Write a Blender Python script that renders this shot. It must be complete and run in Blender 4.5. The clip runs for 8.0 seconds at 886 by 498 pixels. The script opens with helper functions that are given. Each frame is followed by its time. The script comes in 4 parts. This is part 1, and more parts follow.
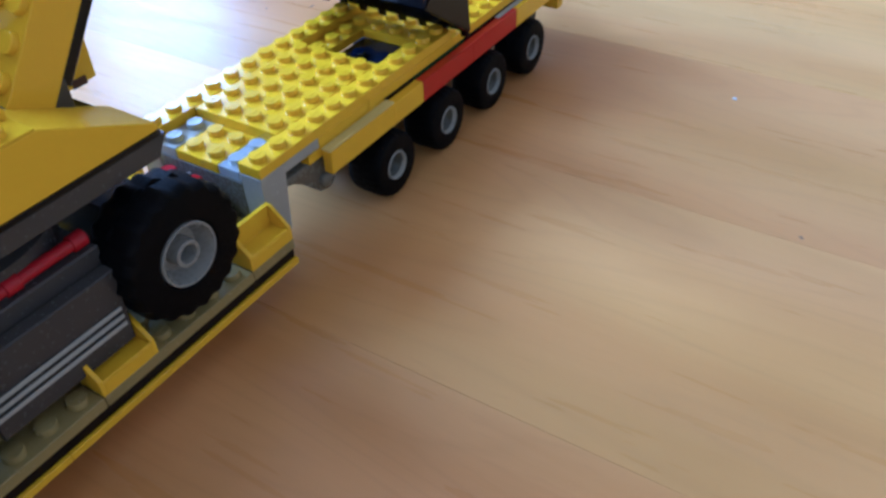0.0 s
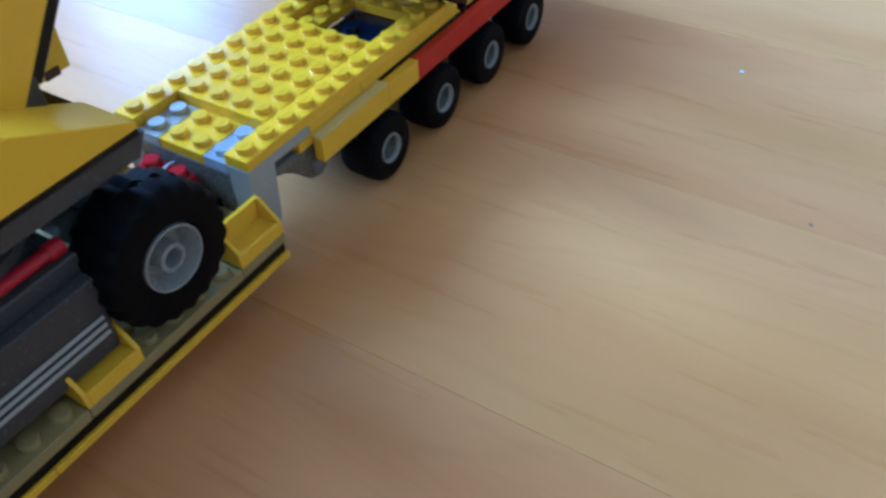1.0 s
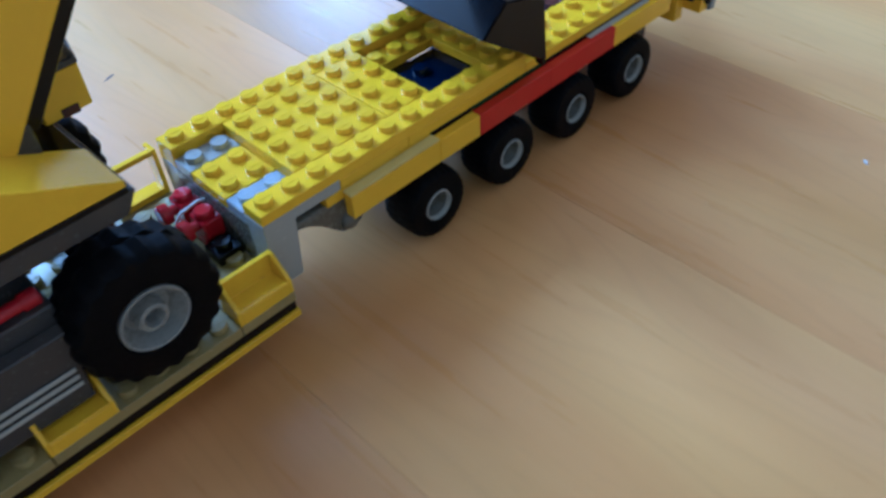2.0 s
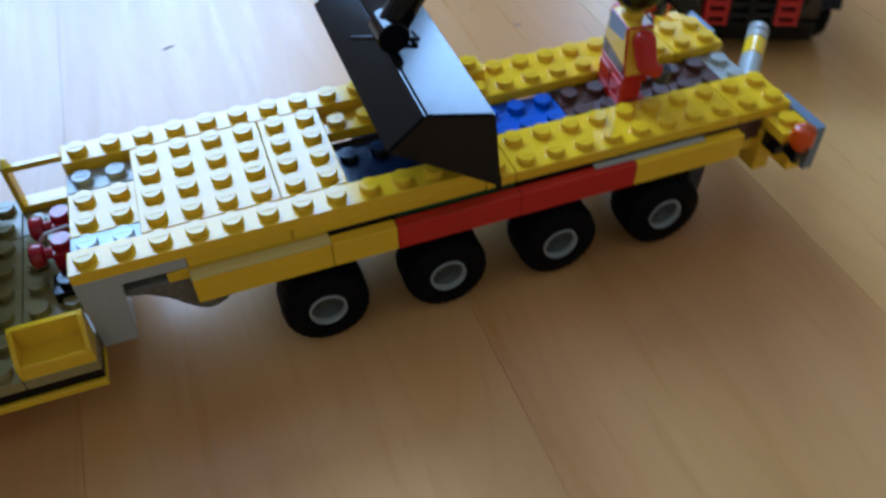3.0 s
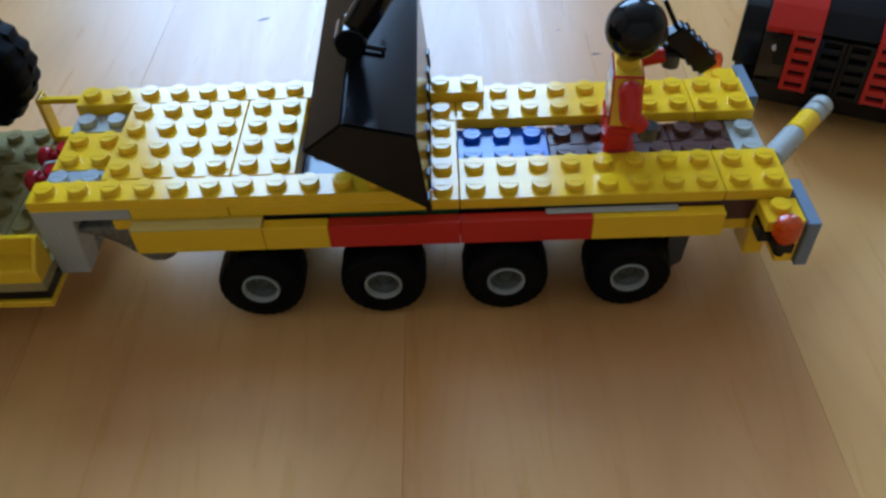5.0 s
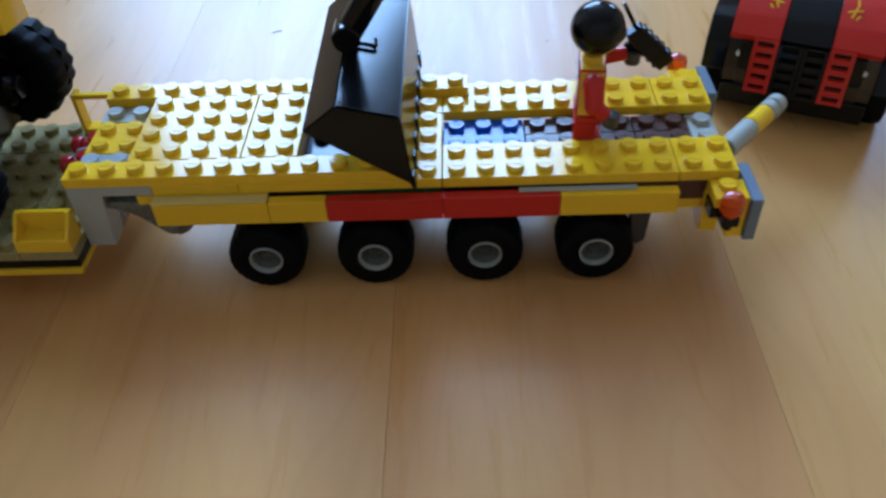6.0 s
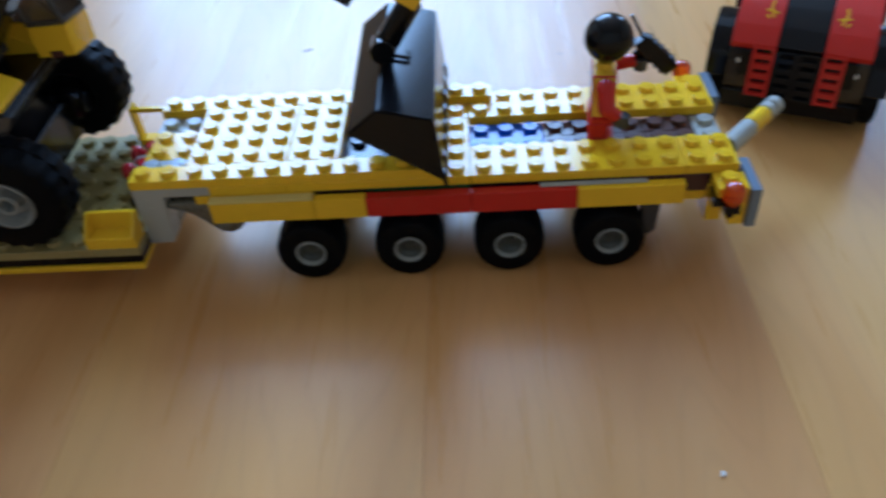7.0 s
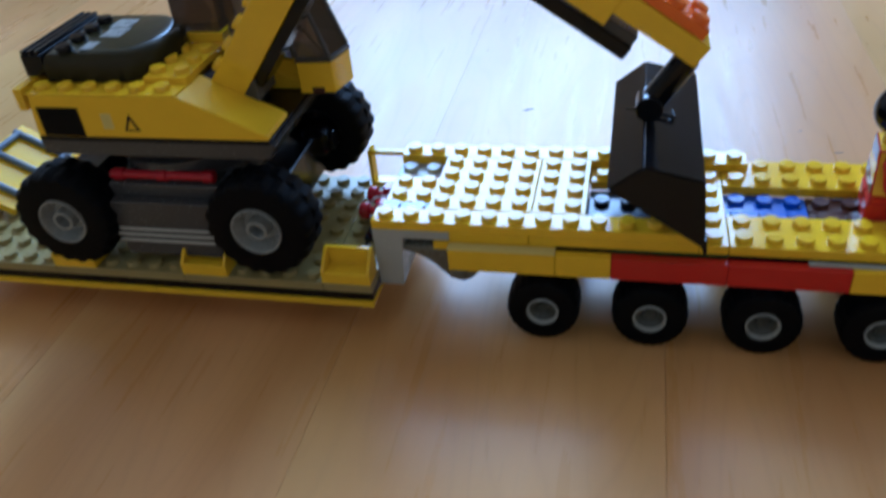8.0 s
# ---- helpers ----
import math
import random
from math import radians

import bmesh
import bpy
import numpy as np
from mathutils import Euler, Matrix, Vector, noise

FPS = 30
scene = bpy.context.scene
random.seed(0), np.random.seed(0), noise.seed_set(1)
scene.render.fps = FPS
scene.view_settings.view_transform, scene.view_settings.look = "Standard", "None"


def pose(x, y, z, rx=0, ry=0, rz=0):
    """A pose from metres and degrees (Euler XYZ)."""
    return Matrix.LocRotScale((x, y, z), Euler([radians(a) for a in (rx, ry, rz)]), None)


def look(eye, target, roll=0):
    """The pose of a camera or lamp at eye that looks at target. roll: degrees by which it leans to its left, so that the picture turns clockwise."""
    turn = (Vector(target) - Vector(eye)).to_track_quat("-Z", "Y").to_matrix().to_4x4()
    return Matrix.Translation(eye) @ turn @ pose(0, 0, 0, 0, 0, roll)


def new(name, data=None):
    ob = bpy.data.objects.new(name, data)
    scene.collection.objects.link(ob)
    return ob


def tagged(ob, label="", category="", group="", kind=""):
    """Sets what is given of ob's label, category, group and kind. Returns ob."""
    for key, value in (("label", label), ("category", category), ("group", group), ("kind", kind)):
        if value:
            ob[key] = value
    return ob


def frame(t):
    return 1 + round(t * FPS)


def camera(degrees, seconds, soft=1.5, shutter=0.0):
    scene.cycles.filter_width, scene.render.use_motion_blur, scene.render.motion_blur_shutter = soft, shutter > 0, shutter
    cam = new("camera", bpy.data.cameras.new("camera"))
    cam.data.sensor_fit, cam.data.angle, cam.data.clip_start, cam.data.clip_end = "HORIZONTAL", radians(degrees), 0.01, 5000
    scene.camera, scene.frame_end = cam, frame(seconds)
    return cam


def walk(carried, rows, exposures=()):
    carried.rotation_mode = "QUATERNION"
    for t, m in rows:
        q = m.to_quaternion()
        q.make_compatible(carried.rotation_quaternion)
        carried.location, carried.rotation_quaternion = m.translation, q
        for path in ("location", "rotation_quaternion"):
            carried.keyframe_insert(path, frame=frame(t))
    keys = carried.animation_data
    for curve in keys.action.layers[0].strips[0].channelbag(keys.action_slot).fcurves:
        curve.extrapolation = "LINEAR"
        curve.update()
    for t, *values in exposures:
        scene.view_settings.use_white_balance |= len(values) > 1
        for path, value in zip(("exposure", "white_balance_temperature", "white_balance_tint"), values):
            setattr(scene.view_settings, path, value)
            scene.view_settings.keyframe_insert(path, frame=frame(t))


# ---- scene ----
cam = camera(57.6, 8.0, soft=2.7, shutter=0.45)
CM = 0.01
# seconds, eye in cm (origin under the trailer's near front corner, z above the floor), Euler degrees
ROWS = [
    (0.0, -11.98, -13.62, 15.45, 50.28, 2.09, -58.01),
    (0.2, -11.57, -12.93, 14.94, 50.33, 1.67, -58.49),
    (0.3, -11.18, -12.78, 15.04, 49.20, 0.45, -58.26),
    (0.4, -10.79, -12.68, 14.65, 49.85, 1.13, -58.70),
    (0.5, -10.56, -12.82, 14.84, 49.42, 0.39, -58.59),
    (0.6, -10.34, -13.03, 14.96, 48.13, 0.87, -58.82),
    (0.7, -10.47, -12.99, 15.43, 46.99, 0.36, -58.90),
    (0.8, -10.57, -12.90, 15.16, 47.09, 1.21, -59.74),
    (1.0, -10.79, -12.79, 15.77, 46.60, 1.99, -58.50),
    (1.2, -10.89, -12.37, 15.51, 47.56, 2.10, -58.05),
    (2.3, -2.94, -13.73, 16.54, 44.32, 2.92, -37.21),
    (2.5, -0.22, -13.84, 16.43, 44.17, 2.51, -31.91),
    (2.6, 0.85, -13.91, 16.04, 45.77, 2.27, -29.72),
    (2.7, 1.39, -13.69, 15.94, 46.22, 1.29, -28.31),
    (2.8, 2.81, -13.65, 16.85, 43.53, 1.69, -24.25),
    (2.9, 3.26, -13.18, 16.95, 42.33, 1.01, -22.64),
    (3.0, 3.76, -13.60, 16.29, 44.33, 1.11, -20.11),
    (3.2, 4.78, -13.69, 16.43, 44.79, 1.11, -15.60),
    (3.3, 5.15, -13.52, 16.64, 43.42, 1.01, -13.88),
    (3.4, 5.25, -13.67, 16.40, 43.45, 0.96, -12.63),
    (3.5, 5.55, -13.76, 16.40, 43.13, 1.52, -11.16),
    (3.6, 6.05, -13.74, 16.24, 43.71, 1.46, -10.08),
    (3.7, 6.73, -13.67, 16.10, 44.37, 1.17, -9.37),
    (3.9, 8.75, -13.55, 15.86, 45.04, 1.95, -6.12),
    (4.0, 8.64, -13.72, 16.16, 44.57, 1.55, -6.20),
    (4.2, 8.74, -13.89, 16.67, 44.40, 1.05, -5.05),
    (4.3, 8.49, -14.05, 16.51, 44.84, 0.75, -4.07),
    (4.4, 8.35, -14.05, 16.34, 45.16, 0.74, -3.77),
    (4.5, 8.39, -14.20, 16.33, 45.23, 1.02, -3.35),
    (4.7, 9.41, -14.29, 16.34, 44.61, 1.36, -2.34),
    (5.8, 10.66, -16.44, 16.83, 45.88, 2.07, 0.97),
    (5.9, 10.79, -16.88, 16.88, 46.69, 2.14, 0.55),
    (6.0, 11.05, -17.18, 17.03, 46.79, 2.28, 0.28),
    (6.2, 11.13, -17.78, 17.32, 46.50, 1.75, -1.12),
    (6.3, 11.55, -17.99, 17.43, 45.75, 2.29, -0.68),
    (6.4, 11.47, -18.19, 17.59, 45.11, 2.35, -0.94),
    (6.5, 11.43, -18.52, 17.60, 45.47, 2.36, -0.79),
    (6.6, 11.52, -19.05, 17.27, 47.15, 2.76, -1.11),
    (6.7, 11.54, -19.13, 17.31, 47.82, 2.79, -1.30),
    (6.8, 11.00, -19.03, 17.96, 46.90, 2.34, -1.53),
    (6.9, 10.65, -19.22, 18.05, 47.37, 2.47, -0.91),
    (7.0, 10.56, -19.45, 17.98, 48.21, 3.49, 0.28),
    (7.2, 9.93, -19.28, 17.59, 49.01, 5.43, 3.02),
    (7.3, 9.09, -19.32, 17.45, 50.14, 5.14, 3.52),
    (7.4, 8.68, -19.22, 17.19, 50.76, 5.04, 5.15),
    (7.5, 7.80, -19.35, 17.08, 51.62, 4.42, 6.72),
    (7.6, 7.89, -19.10, 17.31, 51.49, 5.05, 10.00),
    (7.7, 8.12, -18.59, 17.14, 52.26, 5.32, 12.52),
    (7.8, 7.08, -18.66, 17.64, 52.44, 4.08, 11.63),
    (7.9, 7.32, -18.74, 17.59, 53.60, 4.57, 11.51),
    (8.0, 7.47, -19.15, 17.15, 54.18, 4.91, 11.86),
]
EXPOSURES = [(0.0, 1.08, 4550, 24), (0.5, 1.05, 4350, 18), (1.2, 1.06, 4250, 17), (2.5, 0.67, 4550, 15), (3.2, 0.36, 5150, 15), (4.2, 0.37, 5300, 13), (6.0, 0.50, 5080, 15), (7.0, 0.50, 5030, 16), (8.0, 0.47, 4950, 17)]
walk(cam, [(t, pose(x * CM, y * CM, z * CM, rx, ry, rz)) for t, x, y, z, rx, ry, rz in ROWS], EXPOSURES)

# ---- light: a window in the far wall, a second one added, sky outside ----
world = bpy.data.worlds.new("sky")
scene.world = world
world.use_nodes = True
wn = world.node_tree
sky = wn.nodes.new("ShaderNodeTexSky")
sky.sky_type, sky.sun_disc = "NISHITA", False
sky.sun_elevation, sky.sun_rotation = radians(38), radians(150)
wn.links.new(sky.outputs[0], wn.nodes["Background"].inputs[0])
wn.nodes["Background"].inputs[1].default_value = 0.10
sun = new("sun", bpy.data.lights.new("sun", "SUN"))
sun.data.energy, sun.data.angle, sun.data.color = 2.5, radians(0.5), (1.0, 0.95, 0.88)
sun.matrix_world = look((2.0, -6.0, 6.0), (0, 0, 0))

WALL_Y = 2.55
# the second opening and its lamp are made up, for extra glare on the floor
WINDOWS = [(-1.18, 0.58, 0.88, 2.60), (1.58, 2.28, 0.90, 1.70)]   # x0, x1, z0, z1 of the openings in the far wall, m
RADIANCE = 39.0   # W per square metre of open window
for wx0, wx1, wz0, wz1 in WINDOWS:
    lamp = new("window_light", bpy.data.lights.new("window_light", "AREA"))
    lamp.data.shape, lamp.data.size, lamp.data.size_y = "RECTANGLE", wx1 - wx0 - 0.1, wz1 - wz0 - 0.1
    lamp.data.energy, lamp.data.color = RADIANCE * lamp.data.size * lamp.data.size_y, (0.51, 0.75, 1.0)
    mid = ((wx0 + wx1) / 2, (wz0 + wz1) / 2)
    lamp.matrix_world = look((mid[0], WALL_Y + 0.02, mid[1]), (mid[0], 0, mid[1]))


# ---- materials ----
def node(nt, kind, **values):
    n = nt.nodes.new(kind)
    for key, value in values.items():
        n.inputs[key].default_value = value
    return n


def plastic(name, rgb, rough=0.22, vary=0.04, trans=0.0, scratch=1.0):
    """Moulded plastic: faint cloudy fading, fine scuffs in the gloss, a little unevenness."""
    m = bpy.data.materials.new(name)
    m.use_nodes = True
    nt = m.node_tree
    b = nt.nodes["Principled BSDF"]
    tc = nt.nodes.new("ShaderNodeTexCoord")
    info = nt.nodes.new("ShaderNodeObjectInfo")
    big = node(nt, "ShaderNodeTexNoise", Scale=90.0, Detail=3.0)
    fine = node(nt, "ShaderNodeTexNoise", Scale=900.0, Detail=4.0)
    for n in (big, fine):
        nt.links.new(tc.outputs["Object"], n.inputs["Vector"])
    mix = nt.nodes.new("ShaderNodeHueSaturation")
    mix.inputs["Color"].default_value = (*rgb, 1)
    val = node(nt, "ShaderNodeMapRange")
    val.inputs["To Min"].default_value, val.inputs["To Max"].default_value = 1 - vary * 2, 1 + vary
    add = nt.nodes.new("ShaderNodeMath")
    add.operation = "MULTIPLY_ADD"
    add.inputs[1].default_value, add.inputs[2].default_value = 0.5, 0.0
    nt.links.new(info.outputs["Random"], add.inputs[0])
    add2 = nt.nodes.new("ShaderNodeMath")
    add2.operation = "MULTIPLY_ADD"
    add2.inputs[1].default_value = 0.5
    nt.links.new(big.outputs["Fac"], add2.inputs[0])
    nt.links.new(add.outputs[0], add2.inputs[2])
    nt.links.new(add2.outputs[0], val.inputs["Value"])
    nt.links.new(val.outputs[0], mix.inputs["Value"])
    nt.links.new(mix.outputs[0], b.inputs["Base Color"])
    rg = node(nt, "ShaderNodeMapRange")
    rg.inputs["From Min"].default_value, rg.inputs["From Max"].default_value = 0.35, 0.7
    rg.inputs["To Min"].default_value, rg.inputs["To Max"].default_value = rough * 0.88, rough * 1.2
    nt.links.new(fine.outputs["Fac"], rg.inputs["Value"])
    nt.links.new(rg.outputs[0], b.inputs["Roughness"])
    bump = node(nt, "ShaderNodeBump", Strength=0.06 * scratch, Distance=0.0004)
    nt.links.new(big.outputs["Fac"], bump.inputs["Height"])
    nt.links.new(bump.outputs[0], b.inputs["Normal"])
    b.inputs["IOR"].default_value = 1.5
    b.inputs["Specular IOR Level"].default_value = 0.32
    b.inputs["Transmission Weight"].default_value = trans
    return m


YELLOW = plastic("yellow_plastic", (0.87, 0.525, 0.004), 0.125)
GRAINED = plastic("grained_yellow_plastic", (0.87, 0.525, 0.004), 0.46, scratch=3.0)
OLIVE = plastic("smoky_black_plastic", (0.030, 0.025, 0.010), 0.2)
TAN = plastic("tan_plastic", (0.32, 0.25, 0.092), 0.24)
GREY = plastic("light_grey_plastic", (0.40, 0.405, 0.37), 0.24)
# yellowed light grey, darkened to carry the shade at the neck
SHADEGREY = plastic("old_grey_shaded_plastic", (0.16, 0.152, 0.12), 0.26)
DGREY = plastic("dark_grey_plastic", (0.062, 0.059, 0.058), 0.24)
BGREY = plastic("blue_grey_plastic", (0.16, 0.20, 0.26), 0.22)
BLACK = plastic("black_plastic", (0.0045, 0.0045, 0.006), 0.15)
RED = plastic("red_plastic", (0.55, 0.022, 0.012), 0.2)
BLUE = plastic("blue_plastic", (0.02, 0.10, 0.52), 0.2)
DBLUE = plastic("dark_blue_plastic", (0.0035, 0.009, 0.028), 0.18)
BROWN = plastic("brown_plastic", (0.085, 0.035, 0.025), 0.22)
GREEN = plastic("dark_green_plastic", (0.01, 0.06, 0.015), 0.24)
ORANGE = plastic("clear_orange_plastic", (1.0, 0.16, 0.0), 0.08, trans=0.7)
CLEAR = plastic("clear_pale_plastic", (0.78, 0.86, 0.92), 0.1, trans=0.6)
SMOKE = plastic("smoked_plastic", (0.10, 0.07, 0.05), 0.06, trans=0.7)
ORNG = plastic("orange_plastic", (0.85, 0.16, 0.01), 0.2)
RIMGREY = plastic("wheel_grey_plastic", (0.27, 0.275, 0.26), 0.28)
LIPGREY = plastic("pale_rim_plastic", (0.37, 0.38, 0.35), 0.28)
HUBGREY = plastic("dark_hub_plastic", (0.06, 0.064, 0.056), 0.3)
RUBY = plastic("glossy_red_plastic", (0.42, 0.012, 0.02), 0.06)
PALE = plastic("pale_yellow_plastic", (0.70, 0.55, 0.16), 0.45)
RUBBER = plastic("black_rubber", (0.0032, 0.0032, 0.004), 0.55)
BLACK.node_tree.nodes["Principled BSDF"].inputs["Specular IOR Level"].default_value = 0.24
OLIVE.node_tree.nodes["Principled BSDF"].inputs["Specular IOR Level"].default_value = 0.16
GRAINED.node_tree.nodes["Principled BSDF"].inputs["Specular IOR Level"].default_value = 0.12
RUBBER.node_tree.nodes["Principled BSDF"].inputs["Specular IOR Level"].default_value = 0.08
WHITE = plastic("white_plastic", (0.72, 0.72, 0.70), 0.3)
SKIN = plastic("warm_yellow_plastic", (0.85, 0.5, 0.02), 0.2)


def wood_floor():
    """Beech laminate: long grain, darker pores, tone of its own for each strip, satin varnish."""
    m = bpy.data.materials.new("beech_laminate")
    m.use_nodes = True
    nt = m.node_tree
    b = nt.nodes["Principled BSDF"]
    tc = nt.nodes.new("ShaderNodeTexCoord")
    info = nt.nodes.new("ShaderNodeObjectInfo")
    shift = nt.nodes.new("ShaderNodeVectorMath")
    shift.operation = "MULTIPLY_ADD"
    shift.inputs[1].default_value = (7.3, 11.9, 3.1)
    nt.links.new(info.outputs["Random"], shift.inputs[0])
    nt.links.new(tc.outputs["Object"], shift.inputs[2])

    def stretched(scale, detail, sx, sy, wobble=0.1):
        mp = nt.nodes.new("ShaderNodeMapping")
        mp.inputs["Scale"].default_value = (sx, sy, 1)
        nt.links.new(shift.outputs[0], mp.inputs["Vector"])
        n = node(nt, "ShaderNodeTexNoise", Scale=scale, Detail=detail, Distortion=wobble)
        nt.links.new(mp.outputs[0], n.inputs["Vector"])
        return n
    bands = stretched(9.0, 1.2, 3.0, 0.40)
    grain = stretched(60.0, 4.0, 4.0, 0.25)
    pores = stretched(260.0, 2.0, 2.2, 0.22)
    ramp = nt.nodes.new("ShaderNodeValToRGB")
    ramp.color_ramp.elements[0].position, ramp.color_ramp.elements[0].color = 0.30, (0.53, 0.297, 0.10, 1)
    ramp.color_ramp.elements[1].position, ramp.color_ramp.elements[1].color = 0.72, (0.66, 0.402, 0.157, 1)
    s1 = nt.nodes.new("ShaderNodeMath")
    s1.operation = "MULTIPLY_ADD"
    s1.inputs[1].default_value = 0.14
    nt.links.new(grain.outputs["Fac"], s1.inputs[0])
    s2 = nt.nodes.new("ShaderNodeMath")
    s2.operation = "MULTIPLY"
    s2.inputs[1].default_value = 0.86
    nt.links.new(bands.outputs["Fac"], s2.inputs[0])
    nt.links.new(s2.outputs[0], s1.inputs[2])
    nt.links.new(s1.outputs[0], ramp.inputs["Fac"])
    dark = node(nt, "ShaderNodeMapRange")
    dark.inputs["From Min"].default_value, dark.inputs["From Max"].default_value = 0.60, 0.72
    dark.inputs["To Min"].default_value, dark.inputs["To Max"].default_value = 1.0, 0.965
    nt.links.new(pores.outputs["Fac"], dark.inputs["Value"])
    tone = node(nt, "ShaderNodeMapRange")
    tone.inputs["To Min"].default_value, tone.inputs["To Max"].default_value = 0.74, 1.12
    tint = nt.nodes.new("ShaderNodeSeparateColor")
    nt.links.new(info.outputs["Color"], tint.inputs[0])
    nt.links.new(tint.outputs[0], tone.inputs["Value"])
    mul = nt.nodes.new("ShaderNodeMath")
    mul.operation = "MULTIPLY"
    nt.links.new(dark.outputs[0], mul.inputs[0])
    nt.links.new(tone.outputs[0], mul.inputs[1])
    hsv = node(nt, "ShaderNodeHueSaturation", Saturation=1.06)
    nt.links.new(ramp.outputs[0], hsv.inputs["Color"])
    # flame figure: contour lines of the broad bands, faintly redder
    ping = nt.nodes.new("ShaderNodeMath")
    ping.operation = "PINGPONG"
    ping.inputs[1].default_value = 0.03
    nt.links.new(bands.outputs["Fac"], ping.inputs[0])
    line = node(nt, "ShaderNodeMapRange")
    line.inputs["From Min"].default_value, line.inputs["From Max"].default_value = 0.019, 0.03
    line.inputs["To Min"].default_value, line.inputs["To Max"].default_value = 1.0, 0.96
    nt.links.new(ping.outputs[0], line.inputs["Value"])
    darker = nt.nodes.new("ShaderNodeMath")
    darker.operation = "MULTIPLY"
    nt.links.new(mul.outputs[0], darker.inputs[0])
    nt.links.new(line.outputs[0], darker.inputs[1])
    # rare dark flecks along the grain
    flecks = stretched(34.0, 1.0, 2.6, 0.5)
    fleck = node(nt, "ShaderNodeMapRange")
    fleck.inputs["From Min"].default_value, fleck.inputs["From Max"].default_value = 0.77, 0.84
    fleck.inputs["To Min"].default_value, fleck.inputs["To Max"].default_value = 1.0, 0.8
    nt.links.new(flecks.outputs["Fac"], fleck.inputs["Value"])
    spot = nt.nodes.new("ShaderNodeMath")
    spot.operation = "MULTIPLY"
    nt.links.new(darker.outputs[0], spot.inputs[0])
    nt.links.new(fleck.outputs[0], spot.inputs[1])
    hue = node(nt, "ShaderNodeMapRange")
    hue.inputs["To Min"].default_value, hue.inputs["To Max"].default_value = 0.488, 0.497
    nt.links.new(tint.outputs[1], hue.inputs["Value"])
    # redder heartwood streaks and pale clouds, a few cm wide
    streak = stretched(16.0, 2.0, 1.6, 0.22, 0.0)
    red = node(nt, "ShaderNodeMapRange")
    red.inputs["From Min"].default_value, red.inputs["From Max"].default_value = 0.35, 0.72
    red.inputs["To Min"].default_value, red.inputs["To Max"].default_value = 0.002, -0.005
    nt.links.new(streak.outputs["Fac"], red.inputs["Value"])
    turned = nt.nodes.new("ShaderNodeMath")
    nt.links.new(hue.outputs[0], turned.inputs[0])
    nt.links.new(red.outputs[0], turned.inputs[1])
    nt.links.new(turned.outputs[0], hsv.inputs["Hue"])
    cloud = stretched(15.0, 1.0, 1.0, 0.45, 0.0)
    pale = node(nt, "ShaderNodeMapRange")
    pale.inputs["From Min"].default_value, pale.inputs["From Max"].default_value = 0.3, 0.7
    pale.inputs["To Min"].default_value, pale.inputs["To Max"].default_value = 0.88, 1.09
    nt.links.new(cloud.outputs["Fac"], pale.inputs["Value"])
    clouded = nt.nodes.new("ShaderNodeMath")
    clouded.operation = "MULTIPLY"
    nt.links.new(spot.outputs[0], clouded.inputs[0])
    nt.links.new(pale.outputs[0], clouded.inputs[1])
    nt.links.new(clouded.outputs[0], hsv.inputs["Value"])
    nt.links.new(hsv.outputs[0], b.inputs["Base Color"])
    rg = node(nt, "ShaderNodeMapRange")
    rg.inputs["From Min"].default_value, rg.inputs["From Max"].default_value = 0.25, 0.75
    rg.inputs["To Min"].default_value, rg.inputs["To Max"].default_value = 0.25, 0.36
    nt.links.new(grain.outputs["Fac"], rg.inputs["Value"])
    nt.links.new(rg.outputs[0], b.inputs["Roughness"])
    b.inputs["Specular IOR Level"].default_value = 0.255
    bump = node(nt, "ShaderNodeBump", Strength=0.12, Distance=0.0003)
    nt.links.new(pores.outputs["Fac"], bump.inputs["Height"])
    nt.links.new(bump.outputs[0], b.inputs["Normal"])
    return m


def plaster(name, rgb):
    m = bpy.data.materials.new(name)
    m.use_nodes = True
    nt = m.node_tree
    b = nt.nodes["Principled BSDF"]
    n = node(nt, "ShaderNodeTexNoise", Scale=3.0, Detail=6.0)
    r = nt.nodes.new("ShaderNodeValToRGB")
    r.color_ramp.elements[0].color = (*[c * 0.92 for c in rgb], 1)
    r.color_ramp.elements[1].color = (*rgb, 1)
    nt.links.new(n.outputs["Fac"], r.inputs["Fac"])
    nt.links.new(r.outputs[0], b.inputs["Base Color"])
    b.inputs["Roughness"].default_value = 0.85
    return m


FLOORWOOD = wood_floor()
WALL = plaster("wall_paint", (0.60, 0.485, 0.34))
CEIL = plaster("ceiling_paint", (0.68, 0.60, 0.50))
FRAME = plaster("window_paint", (0.80, 0.80, 0.80))
JOINT = plaster("floor_joint", (0.30, 0.17, 0.09))
GLASS = bpy.data.materials.new("window_glass")
GLASS.use_nodes = True
GLASS.node_tree.nodes["Principled BSDF"].inputs["Transmission Weight"].default_value = 1.0
GLASS.node_tree.nodes["Principled BSDF"].inputs["Roughness"].default_value = 0.0


